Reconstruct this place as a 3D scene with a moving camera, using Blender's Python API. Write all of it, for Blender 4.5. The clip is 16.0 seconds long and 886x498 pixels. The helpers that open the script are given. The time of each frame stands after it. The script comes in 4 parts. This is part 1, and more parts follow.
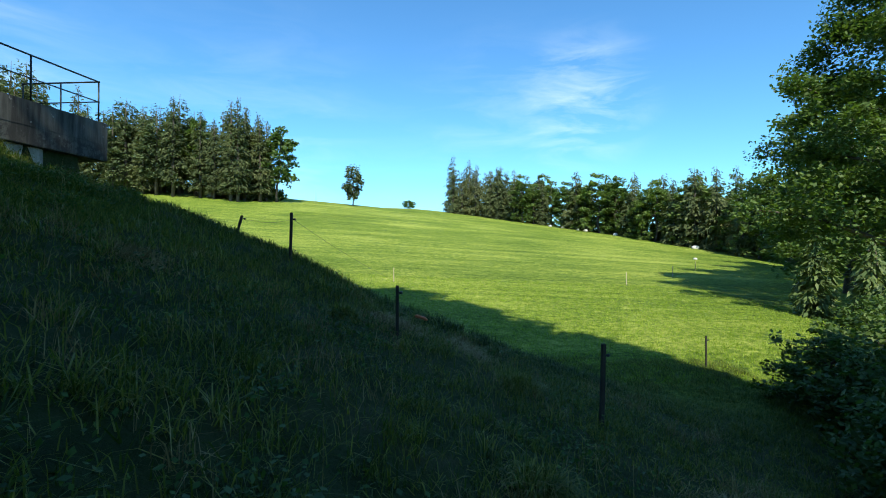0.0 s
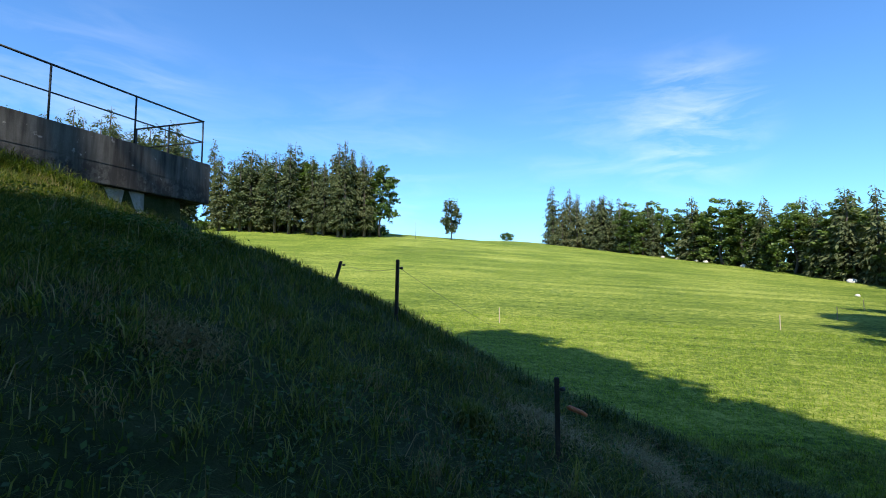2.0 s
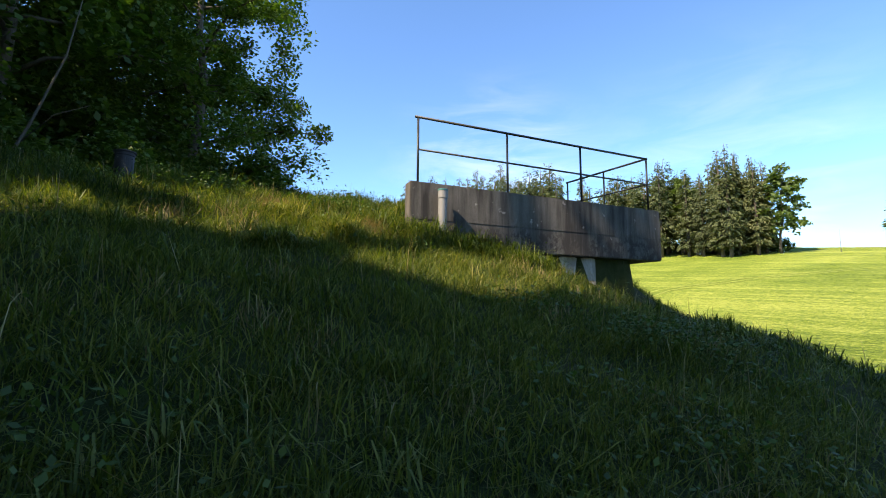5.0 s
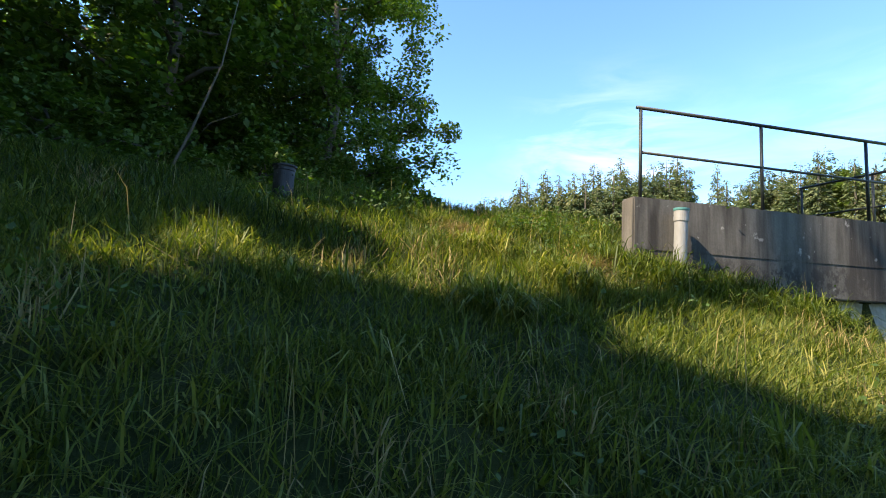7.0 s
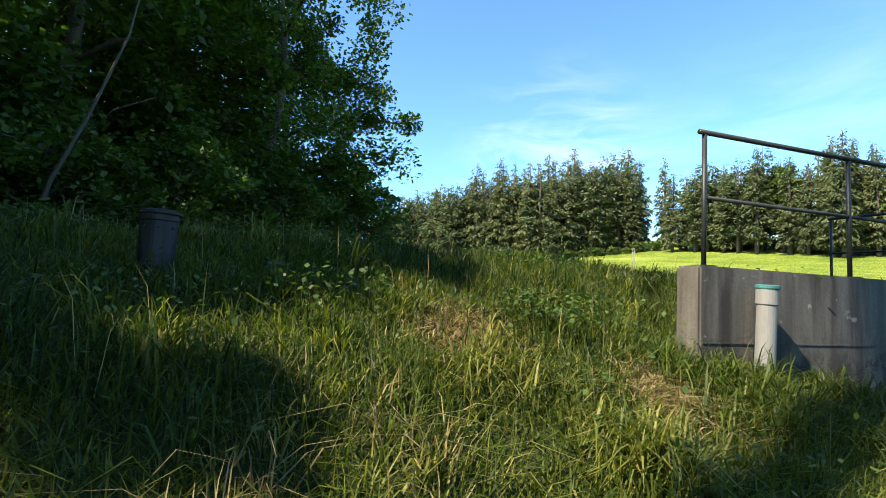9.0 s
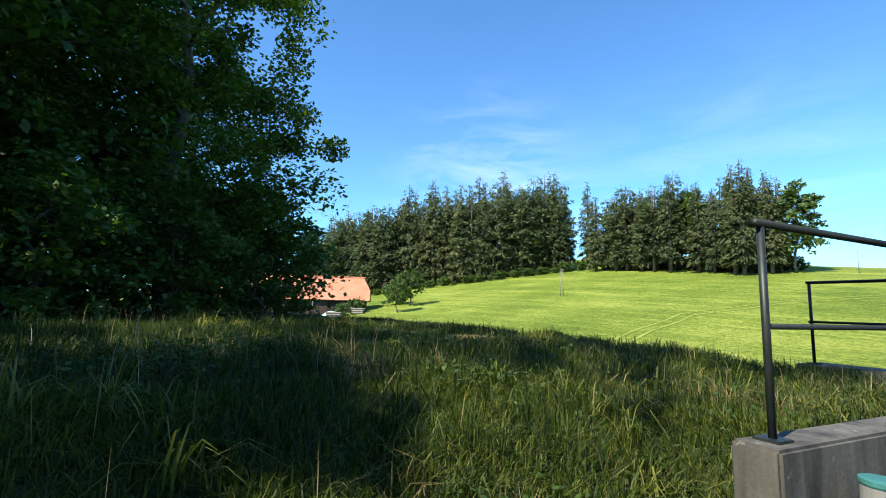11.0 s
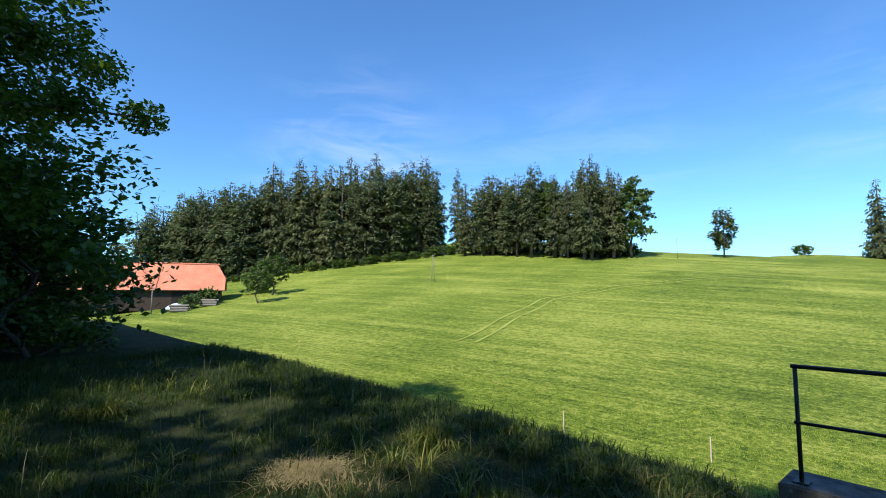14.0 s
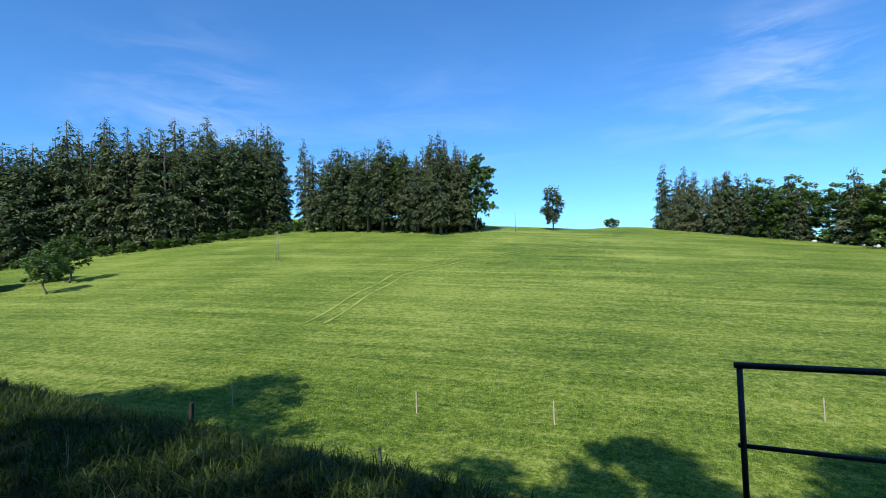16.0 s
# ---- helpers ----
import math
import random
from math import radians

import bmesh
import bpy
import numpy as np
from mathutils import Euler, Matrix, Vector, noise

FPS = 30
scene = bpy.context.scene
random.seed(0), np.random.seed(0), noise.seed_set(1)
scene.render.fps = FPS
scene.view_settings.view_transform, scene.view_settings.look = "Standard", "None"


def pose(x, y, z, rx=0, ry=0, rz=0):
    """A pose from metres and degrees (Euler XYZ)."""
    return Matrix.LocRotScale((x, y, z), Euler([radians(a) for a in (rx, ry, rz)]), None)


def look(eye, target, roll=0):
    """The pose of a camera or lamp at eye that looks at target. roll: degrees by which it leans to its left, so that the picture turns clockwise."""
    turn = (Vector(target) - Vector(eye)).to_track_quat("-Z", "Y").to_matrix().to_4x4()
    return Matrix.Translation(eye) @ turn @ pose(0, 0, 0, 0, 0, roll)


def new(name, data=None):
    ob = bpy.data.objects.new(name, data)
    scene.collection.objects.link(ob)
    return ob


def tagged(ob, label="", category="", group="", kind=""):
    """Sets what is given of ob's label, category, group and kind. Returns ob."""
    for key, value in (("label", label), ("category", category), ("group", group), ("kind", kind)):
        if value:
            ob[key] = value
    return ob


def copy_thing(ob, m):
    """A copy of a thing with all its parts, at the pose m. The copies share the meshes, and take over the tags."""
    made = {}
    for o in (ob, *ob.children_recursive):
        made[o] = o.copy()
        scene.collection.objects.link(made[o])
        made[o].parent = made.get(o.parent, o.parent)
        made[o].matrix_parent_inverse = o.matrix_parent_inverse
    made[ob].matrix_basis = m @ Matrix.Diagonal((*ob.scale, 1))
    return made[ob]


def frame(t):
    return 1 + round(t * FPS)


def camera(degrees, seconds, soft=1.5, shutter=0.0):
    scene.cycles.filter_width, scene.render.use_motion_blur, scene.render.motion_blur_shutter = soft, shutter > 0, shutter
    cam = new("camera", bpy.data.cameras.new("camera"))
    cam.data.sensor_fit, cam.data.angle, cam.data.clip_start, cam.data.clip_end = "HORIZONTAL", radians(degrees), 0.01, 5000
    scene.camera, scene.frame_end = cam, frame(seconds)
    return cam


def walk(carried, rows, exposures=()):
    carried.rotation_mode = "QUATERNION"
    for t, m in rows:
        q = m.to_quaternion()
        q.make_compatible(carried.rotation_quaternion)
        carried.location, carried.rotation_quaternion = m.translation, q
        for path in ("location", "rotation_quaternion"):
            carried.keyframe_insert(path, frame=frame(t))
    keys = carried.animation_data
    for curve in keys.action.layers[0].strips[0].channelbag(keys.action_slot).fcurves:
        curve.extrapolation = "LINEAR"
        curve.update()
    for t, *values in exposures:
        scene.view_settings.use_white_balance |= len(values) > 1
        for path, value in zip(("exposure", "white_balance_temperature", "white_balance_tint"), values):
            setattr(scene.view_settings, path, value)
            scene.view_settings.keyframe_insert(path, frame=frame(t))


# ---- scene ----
cam = camera(87.4, 16.0, 1.0)
PATH = [
    (0, (-0.122, 1.066, 1.632), (-0.022, 3.064, 1.643), 0.0),
    (0.5, (-0.221, 1.648, 1.757), (-0.221, 3.647, 1.792), 0.6),
    (1, (-0.408, 2.21, 1.791), (-0.496, 4.207, 1.86), 0.0),
    (1.5, (-0.598, 2.72, 1.946), (-0.762, 4.711, 2.041), 0.2),
    (2, (-0.813, 3.287, 2.022), (-1.125, 5.257, 2.171), 0.0),
    (2.5, (-1.145, 3.76, 2.06), (-1.596, 5.702, 2.229), -0.8),
    (3, (-1.593, 4.141, 2.225), (-2.211, 6.035, 2.407), -0.3),
    (3.5, (-2.136, 4.507, 2.385), (-2.999, 6.301, 2.569), 0.3),
    (4, (-2.665, 4.653, 2.568), (-3.768, 6.308, 2.781), -0.2),
    (4.5, (-3.159, 4.67, 2.788), (-4.472, 6.158, 3.033), -0.4),
    (5, (-3.716, 4.702, 3.062), (-5.285, 5.919, 3.306), 0.2),
    (5.2, (-3.967, 4.653, 3.114), (-5.634, 5.732, 3.358), 0.2),
    (7.3, (-5.896, 4.569, 3.882), (-7.705, 5.396, 4.091), 3.0),
    (7.5, (-6.07, 4.658, 4.018), (-7.869, 5.504, 4.234), 3.2),
    (8, (-6.47, 4.75, 4.236), (-8.254, 5.621, 4.478), 2.0),
    (8.5, (-6.813, 4.854, 4.348), (-8.565, 5.794, 4.559), 2.7),
    (9, (-7.216, 5.084, 4.607), (-8.938, 6.088, 4.766), 3.0),
    (9.5, (-7.576, 5.237, 4.812), (-9.264, 6.291, 5.005), 2.5),
    (10, (-7.835, 5.37, 5.1), (-9.461, 6.511, 5.329), 2.6),
    (12.3, (-9.275, 6.779, 5.889), (-10.745, 8.107, 6.162), 1.1),
    (12.5, (-9.405, 6.911, 6.02), (-10.848, 8.269, 6.297), 1.5),
    (13, (-9.727, 7.27, 6.094), (-11.1, 8.703, 6.336), 1.6),
    (13.5, (-9.958, 7.579, 6.428), (-11.255, 9.089, 6.624), 1.0),
    (14, (-10.242, 7.911, 6.527), (-11.404, 9.528, 6.712), 0.3),
    (14.5, (-10.449, 8.389, 6.533), (-11.428, 10.127, 6.677), 0.1),
    (15, (-10.629, 8.914, 6.564), (-11.487, 10.712, 6.736), -1.1),
    (15.5, (-10.86, 9.423, 6.545), (-11.596, 11.279, 6.671), -1.4),
    (16, (-11.011, 9.924, 6.556), (-11.615, 11.829, 6.629), -1.9),
]
EXPOSURES = ((0, 0.76, 6900, -2), (1.5, 0.76, 6700, 9), (3.5, 0.86, 7300, 17), (5, 1.32, 8300, 20), (7.5, 1.82, 8200, 16), (9, 1.5, 7800, 12), (9.6, 1.44, 7500, 9), (10, 1.26, 7000, 5), (12.5, 0.92, 7000, 12), (14.5, 0.49, 6500, 12), (16, 0.3, 6000, 10))
walk(cam, [(t, look(eye, target, roll)) for t, eye, target, roll in PATH], EXPOSURES)

# ---- the lie of the land ----
WALL_O, WALL_U, WALL_V = (-9.2, 8.48), (0.226, 0.974), (-0.974, 0.226)  # corner of the headwall, along it, across it


def wall_frame(x, y):
    """Place along and across the headwall."""
    dx, dy = x - WALL_O[0], y - WALL_O[1]
    return dx * WALL_U[0] + dy * WALL_U[1], dx * WALL_V[0] + dy * WALL_V[1]


def smooth_max(a, b, k):
    return 0.5 * (a + b + np.sqrt((a - b) ** 2 + k * k))


def ripple(x, y):
    return (np.sin(1.7 * x + 0.6 * y) * np.sin(1.3 * y - 0.4 * x) * 0.05 + np.sin(4.1 * x + 1.1 * y + 1) * np.sin(3.7 * y - 1.9 * x) * 0.025)


def mound(x, y):
    """The bank with its flat top: rises towards -x, drops behind its northern edge."""
    cx, cy = np.clip(x, -14, 8), np.clip(y, -8, 13.5)
    b = 0.05 - 0.40 * cx + 0.002 * cy + 0.0039 * cx * cx + 0.0019 * cy * cy
    b = b - 0.58 * np.exp(-((x + 7.8) ** 2 / 1.8 + (y - 11.9) ** 2 / 3.2)) - 0.16 * np.exp(-((x + 10.5) ** 2 + (y - 5.0) ** 2) / 0.8) + 0.15 * np.exp(-((x + 3) ** 2 + (y - 10.5) ** 2) / 3)
    m = -smooth_max(-b, np.full_like(b, -4.98), 0.35)
    edge = np.interp(x, [-40, -22, -16, -9.5, -4, 0], [18.4, 15.3, 14.0, 12.75, 11.6, 11.2])
    over = y - edge
    m = m - 0.56 * 0.5 * (over + np.sqrt(over * over + 0.7))
    u, v = wall_frame(x, y)
    inside = (u > -1.2) & (u < 4.2) & (v > 0.05) & (v < 2.1)
    return np.where(inside, np.maximum(m, 4.72 - 0.6 * np.maximum(0, 0.7 - u)), m)


def meadow(x, y):
    """The mown hill: a gentle cubic in hundreds of metres, falling away behind its crest."""
    X, Y = np.clip(x, -190, 130) / 100, np.clip(y, 8, 215) / 100
    f = (-1.98 - 2.24 * X + 0.55 * Y - 1.5 * X * X - 5.64 * X * Y + 11.92 * Y * Y + 1.02 * X ** 3
         + 0.21 * X * X * Y + 0.43 * X * Y * Y - 3.36 * Y ** 3)
    crest = np.interp(x, [-190, -60, -42, -12, 0, 25], [195, 166, 150, 150, 173, 195])
    away = np.maximum(0, y - crest) / 45
    side = np.maximum(0, np.maximum(-190 - x, x - 130)) / 100
    return f - 8 * np.minimum(away * away, 8) - 4 * np.minimum(side, 4)


def ground_at(x, y):
    x, y = np.asarray(x, float), np.asarray(y, float)
    m, f = mound(x, y), meadow(x, y)
    near = np.exp(-((x + 5) ** 2 + (y - 6) ** 2) / 500)
    g = smooth_max(m, f, 0.5) + ripple(x, y) * near
    u, v = wall_frame(x, y)
    return np.where((u > -0.4) & (u < 5.2) & (v > -0.3) & (v < 2.5), g - ripple(x, y) * near, g)


def gz(x, y):
    return float(ground_at(x, y))


# ---- light ----
SHADE_DIR, SUN_EL = (-0.06, 0.998), 45.0  # where shadows fall, and the sun's height
SUN_AZ = math.degrees(math.atan2(-SHADE_DIR[0], -SHADE_DIR[1]))
world = bpy.data.worlds.new("sky")
scene.world = world
world.use_nodes = True
wn, wl = world.node_tree.nodes, world.node_tree.links
wn.clear()
sky = wn.new("ShaderNodeTexSky")
sky.sky_type, sky.sun_disc = "NISHITA", False
sky.sun_elevation, sky.sun_rotation = radians(SUN_EL), radians(SUN_AZ)
sky.air_density, sky.dust_density, sky.ozone_density = 1.0, 0.3, 2.2
coord = wn.new("ShaderNodeTexCoord")
stretch = wn.new("ShaderNodeMapping")
stretch.inputs["Rotation"].default_value = (0.0, radians(-12), radians(20))
stretch.inputs["Scale"].default_value = (2.2, 2.2, 9.0)
wl.new(coord.outputs["Generated"], stretch.inputs["Vector"])
wisp = wn.new("ShaderNodeTexNoise")
wisp.inputs["Scale"].default_value, wisp.inputs["Detail"].default_value = 2.3, 8.0
wisp.inputs["Roughness"].default_value, wisp.inputs["Distortion"].default_value = 0.58, 0.6
wl.new(stretch.outputs["Vector"], wisp.inputs["Vector"])
veil = wn.new("ShaderNodeMapRange")
veil.inputs["From Min"].default_value, veil.inputs["From Max"].default_value = 0.44, 0.76
wl.new(wisp.outputs["Fac"], veil.inputs["Value"])


def cloud_bank(azimuth, elevation, reach, cover):
    """How far a drift of thin cloud covers the sky round a direction."""
    a, e = radians(azimuth), radians(elevation)
    away = wn.new("ShaderNodeVectorMath")
    away.operation = "DISTANCE"
    away.inputs[1].default_value = (math.sin(a) * math.cos(e), math.cos(a) * math.cos(e), math.sin(e))
    wl.new(coord.outputs["Generated"], away.inputs[0])
    k = wn.new("ShaderNodeMapRange")
    k.interpolation_type = "SMOOTHSTEP"
    k.inputs["From Min"].default_value, k.inputs["From Max"].default_value = reach, 0.0
    k.inputs["To Max"].default_value = cover
    wl.new(away.outputs["Value"], k.inputs["Value"])
    return k.outputs["Result"]


banks = cloud_bank(20, 17.5, 0.17, 0.45)
# the last, widest drift is an unseen addition in the sky behind the path
for more in (cloud_bank(10, 15, 0.26, 0.12), cloud_bank(-46, 13, 0.30, 0.3), cloud_bank(-20, 9, 0.40, 0.14), cloud_bank(170, 40, 0.9, 0.3)):
    add = wn.new("ShaderNodeMath")
    add.operation = "ADD"
    wl.new(banks, add.inputs[0])
    wl.new(more, add.inputs[1])
    banks = add.outputs["Value"]
thin = wn.new("ShaderNodeMath")
thin.operation = "MULTIPLY"
wl.new(veil.outputs["Result"], thin.inputs[0])
wl.new(banks, thin.inputs[1])
cloud = wn.new("ShaderNodeMixRGB")
cloud.inputs["Color2"].default_value = (7.5, 8.0, 8.6, 1)
wl.new(thin.outputs["Value"], cloud.inputs["Fac"])
clear = wn.new("ShaderNodeMixRGB")
clear.blend_type, clear.inputs["Fac"].default_value = "MULTIPLY", 1.0
clear.inputs["Color2"].default_value = (0.55, 0.98, 1.36, 1)
wl.new(sky.outputs["Color"], clear.inputs["Color1"])
wl.new(clear.outputs["Color"], cloud.inputs["Color1"])
back = wn.new("ShaderNodeBackground")
back.inputs["Strength"].default_value = 0.117
wl.new(cloud.outputs["Color"], back.inputs["Color"])
wout = wn.new("ShaderNodeOutputWorld")
wl.new(back.outputs["Background"], wout.inputs["Surface"])

sun = new("sun", bpy.data.lights.new("sun", "SUN"))
sun.data.energy, sun.data.angle, sun.data.color = 5.0, radians(0.5), (1.0, 0.94, 0.84)
ce = math.cos(radians(SUN_EL))
sun.matrix_world = look((0, 0, 60), (SHADE_DIR[0] * ce, SHADE_DIR[1] * ce, 60 - math.sin(radians(SUN_EL))))


# ---- materials ----
def material(name):
    m = bpy.data.materials.new(name)
    m.use_nodes = True
    n = m.node_tree.nodes
    return m, n, m.node_tree.links, n["Principled BSDF"]


def noise_node(n, l, scale, detail=6.0, vec=None, rough=0.6):
    t = n.new("ShaderNodeTexNoise")
    t.inputs["Scale"].default_value, t.inputs["Detail"].default_value, t.inputs["Roughness"].default_value = scale, detail, rough
    if vec is not None:
        l.new(vec, t.inputs["Vector"])
    return t


def ramp_node(n, l, fac, stops):
    r = n.new("ShaderNodeValToRGB")
    while len(r.color_ramp.elements) < len(stops):
        r.color_ramp.elements.new(0.5)
    for e, (p, c) in zip(r.color_ramp.elements, stops):
        e.position, e.color = p, (*c, 1)
    l.new(fac, r.inputs["Fac"])
    return r


def mix_node(n, l, fac, a, b, kind="MIX"):
    m = n.new("ShaderNodeMixRGB")
    m.blend_type = kind
    for sock, v in ((m.inputs["Fac"], fac), (m.inputs["Color1"], a), (m.inputs["Color2"], b)):
        if isinstance(v, (int, float)):
            sock.default_value = v
        elif isinstance(v, tuple):
            sock.default_value = (*v, 1)
        else:
            l.new(v, sock)
    return m


def bump_node(n, l, height, strength, dist, bsdf):
    b = n.new("ShaderNodeBump")
    b.inputs["Strength"].default_value, b.inputs["Distance"].default_value = strength, dist
    l.new(height, b.inputs["Height"])
    l.new(b.outputs["Normal"], bsdf.inputs["Normal"])


def place_node(n, l, scale=(1, 1, 1), turn=0.0, own=False):
    """World (or object) coordinates, turned and stretched."""
    g = n.new("ShaderNodeTexCoord") if own else n.new("ShaderNodeNewGeometry")
    mp = n.new("ShaderNodeMapping")
    mp.inputs["Scale"].default_value, mp.inputs["Rotation"].default_value = scale, (0, 0, radians(turn))
    l.new(g.outputs["Object"] if own else g.outputs["Position"], mp.inputs["Vector"])
    return mp.outputs["Vector"]


def surface(name, dark, light, scale, rough=0.8, metal=0.0, bump=0.3, depth=0.01, stretch=(1, 1, 1), own=True):
    """A two-scale mottled surface."""
    m, n, l, p = material(name)
    v = place_node(n, l, stretch, own=own)
    big, fine = noise_node(n, l, scale, 5, v), noise_node(n, l, scale * 9, 4, v)
    both = mix_node(n, l, 0.4, big.outputs["Fac"], fine.outputs["Fac"])
    r = ramp_node(n, l, both.outputs["Color"], [(0.3, dark), (0.7, light)])
    l.new(r.outputs["Color"], p.inputs["Base Color"])
    p.inputs["Roughness"].default_value, p.inputs["Metallic"].default_value = rough, metal
    bump_node(n, l, both.outputs["Color"], bump, depth, p)
    return m


def leafy(name, tones, through_tone, share=0.35, rough=0.55):
    """Leaves, needles and blades: gloss on top, light through the blade, tone varying blade by blade and tree by tree."""
    m, n, l, p = material(name)
    g = n.new("ShaderNodeNewGeometry")
    o = n.new("ShaderNodeObjectInfo")
    big = noise_node(n, l, 0.35, 3, g.outputs["Position"])
    a = mix_node(n, l, 0.45, g.outputs["Random Per Island"], big.outputs["Fac"])
    b = mix_node(n, l, 0.3, a.outputs["Color"], o.outputs["Random"])
    k = len(tones) - 1
    r = ramp_node(n, l, b.outputs["Color"], [(0.2 + 0.6 * i / k, c) for i, c in enumerate(tones)])
    l.new(r.outputs["Color"], p.inputs["Base Color"])
    p.inputs["Roughness"].default_value = rough
    p.inputs["Specular IOR Level"].default_value = 0.3
    t = n.new("ShaderNodeBsdfTranslucent")
    tint = mix_node(n, l, 1.0, r.outputs["Color"], through_tone, "MULTIPLY")
    l.new(tint.outputs["Color"], t.inputs["Color"])
    mx = n.new("ShaderNodeMixShader")
    mx.inputs["Fac"].default_value = share
    l.new(p.outputs["BSDF"], mx.inputs[1])
    l.new(t.outputs["BSDF"], mx.inputs[2])
    l.new(mx.outputs["Shader"], n["Material Output"].inputs["Surface"])
    return m


def ground_material():
    m, n, l, p = material("ground")
    at = n.new("ShaderNodeAttribute")
    at.attribute_name = "mown"
    v = place_node(n, l)
    # mown meadow: swathes along the slope, yellowed stubble, fine blades
    def contrast(scale, lo, hi, detail=6, vec=None, rough=0.7):
        r = n.new("ShaderNodeMapRange")
        r.inputs["From Min"].default_value, r.inputs["From Max"].default_value = lo, hi
        l.new(noise_node(n, l, scale, detail, vec or v, rough).outputs["Fac"], r.inputs["Value"])
        return r.outputs["Result"]
    swath = contrast(1.0, 0.36, 0.64, 8, place_node(n, l, (0.035, 0.75, 0.3), 7), 0.75)
    rows = contrast(1.0, 0.35, 0.65, 6, place_node(n, l, (0.10, 2.6, 0.6), 10), 0.7)
    patch = contrast(0.05, 0.35, 0.65)
    tuft = contrast(2.2, 0.38, 0.62, 8, None, 0.8)
    fine = contrast(7.0, 0.40, 0.60, 5, None, 0.8)
    grain = mix_node(n, l, 0.45, tuft, fine)
    # broad mowing lines along the contour, with narrow raked rows between them
    lane = contrast(1.0, 0.42, 0.58, 5, place_node(n, l, (0.010, 0.20, 0.0), 6), 0.6)
    rake = contrast(1.0, 0.40, 0.60, 6, place_node(n, l, (0.02, 0.46, 0.0), 8), 0.7)
    wide = mix_node(n, l, 0.5, lane, rake)
    narrow = mix_node(n, l, 0.5, swath, rows)
    lines = mix_node(n, l, 0.62, wide.outputs["Color"], narrow.outputs["Color"])
    s = mix_node(n, l, 0.62, lines.outputs["Color"], grain.outputs["Color"])
    s3 = mix_node(n, l, 0.18, s.outputs["Color"], patch)
    field = ramp_node(n, l, s3.outputs["Color"], [(0.28, (0.033, 0.066, 0.007)), (0.5, (0.126, 0.182, 0.019)), (0.72, (0.32, 0.345, 0.075))])
    # rough bank: soil, moss, dead stalks
    bn = noise_node(n, l, 1.4, 7, v, 0.7)
    bank = ramp_node(n, l, bn.outputs["Fac"], [(0.3, (0.014, 0.022, 0.006)), (0.5, (0.030, 0.044, 0.011)), (0.75, (0.07, 0.065, 0.03))])
    both = mix_node(n, l, at.outputs["Fac"], bank.outputs["Color"], field.outputs["Color"])
    l.new(both.outputs["Color"], p.inputs["Base Color"])
    p.inputs["Roughness"].default_value = 0.9
    p.inputs["Specular IOR Level"].default_value = 0.15
    bump_node(n, l, grain.outputs["Color"], 0.6, 0.09, p)
    return m


def concrete_material(name, dark, light, stain):
    m, n, l, p = material(name)
    v = place_node(n, l)
    streak_v = place_node(n, l, (3.5, 3.5, 0.35))
    big, streak, grit = noise_node(n, l, 1.1, 6, v), noise_node(n, l, 1.6, 5, streak_v), noise_node(n, l, 40, 3, v)
    base = ramp_node(n, l, mix_node(n, l, 0.25, big.outputs["Fac"], grit.outputs["Fac"]).outputs["Color"], [(0.3, dark), (0.7, light)])
    k = ramp_node(n, l, streak.outputs["Fac"], [(0.38, (0, 0, 0)), (0.66, (1, 1, 1))])
    c = mix_node(n, l, k.outputs["Color"], base.outputs["Color"], stain)
    spots = noise_node(n, l, 7.0, 4, v)
    sp = ramp_node(n, l, spots.outputs["Fac"], [(0.66, (0, 0, 0)), (0.72, (0.5, 0.5, 0.5))])
    c2 = mix_node(n, l, sp.outputs["Color"], c.outputs["Color"], (0.42, 0.41, 0.38))
    g = n.new("ShaderNodeNewGeometry")
    sep = n.new("ShaderNodeSeparateXYZ")
    l.new(g.outputs["Position"], sep.inputs["Vector"])
    band = n.new("ShaderNodeMapRange")  # lichen and soot in a ragged band low on the face
    band.inputs["From Min"].default_value, band.inputs["From Max"].default_value = 4.45, 4.15
    l.new(sep.outputs["Z"], band.inputs["Value"])
    scrawl = ramp_node(n, l, noise_node(n, l, 5.5, 6, place_node(n, l, (1, 1, 0.8)), 0.75).outputs["Fac"], [(0.47, (0, 0, 0)), (0.54, (0.85, 0.85, 0.85))])
    low = mix_node(n, l, 1.0, band.outputs["Result"], scrawl.outputs["Color"], "MULTIPLY")
    c3 = mix_node(n, l, low.outputs["Color"], c2.outputs["Color"], stain)
    l.new(c3.outputs["Color"], p.inputs["Base Color"])
    p.inputs["Roughness"].default_value = 0.92
    bump_node(n, l, mix_node(n, l, 0.5, big.outputs["Fac"], grit.outputs["Fac"]).outputs["Color"], 0.5, 0.012, p)
    return m


GROUND = ground_material()
CONCRETE = concrete_material("weathered_concrete", (0.066, 0.065, 0.058), (0.160, 0.155, 0.138), (0.020, 0.019, 0.018))
PALE_CONCRETE = concrete_material("pale_concrete", (0.30, 0.29, 0.27), (0.44, 0.43, 0.40), (0.2, 0.19, 0.17))
IRON = surface("painted_iron", (0.012, 0.016, 0.017), (0.035, 0.045, 0.045), 6, 0.5, 0.4, 0.2, 0.002)
POST_WOOD = surface("tarred_wood", (0.012, 0.010, 0.008), (0.04, 0.034, 0.026), 5, 0.85, 0, 0.5, 0.004, (4, 4, 0.5))
STAKE_WOOD = surface("pale_stake_wood", (0.30, 0.24, 0.18), (0.5, 0.43, 0.34), 5, 0.85, 0, 0.4, 0.004, (4, 4, 0.5))
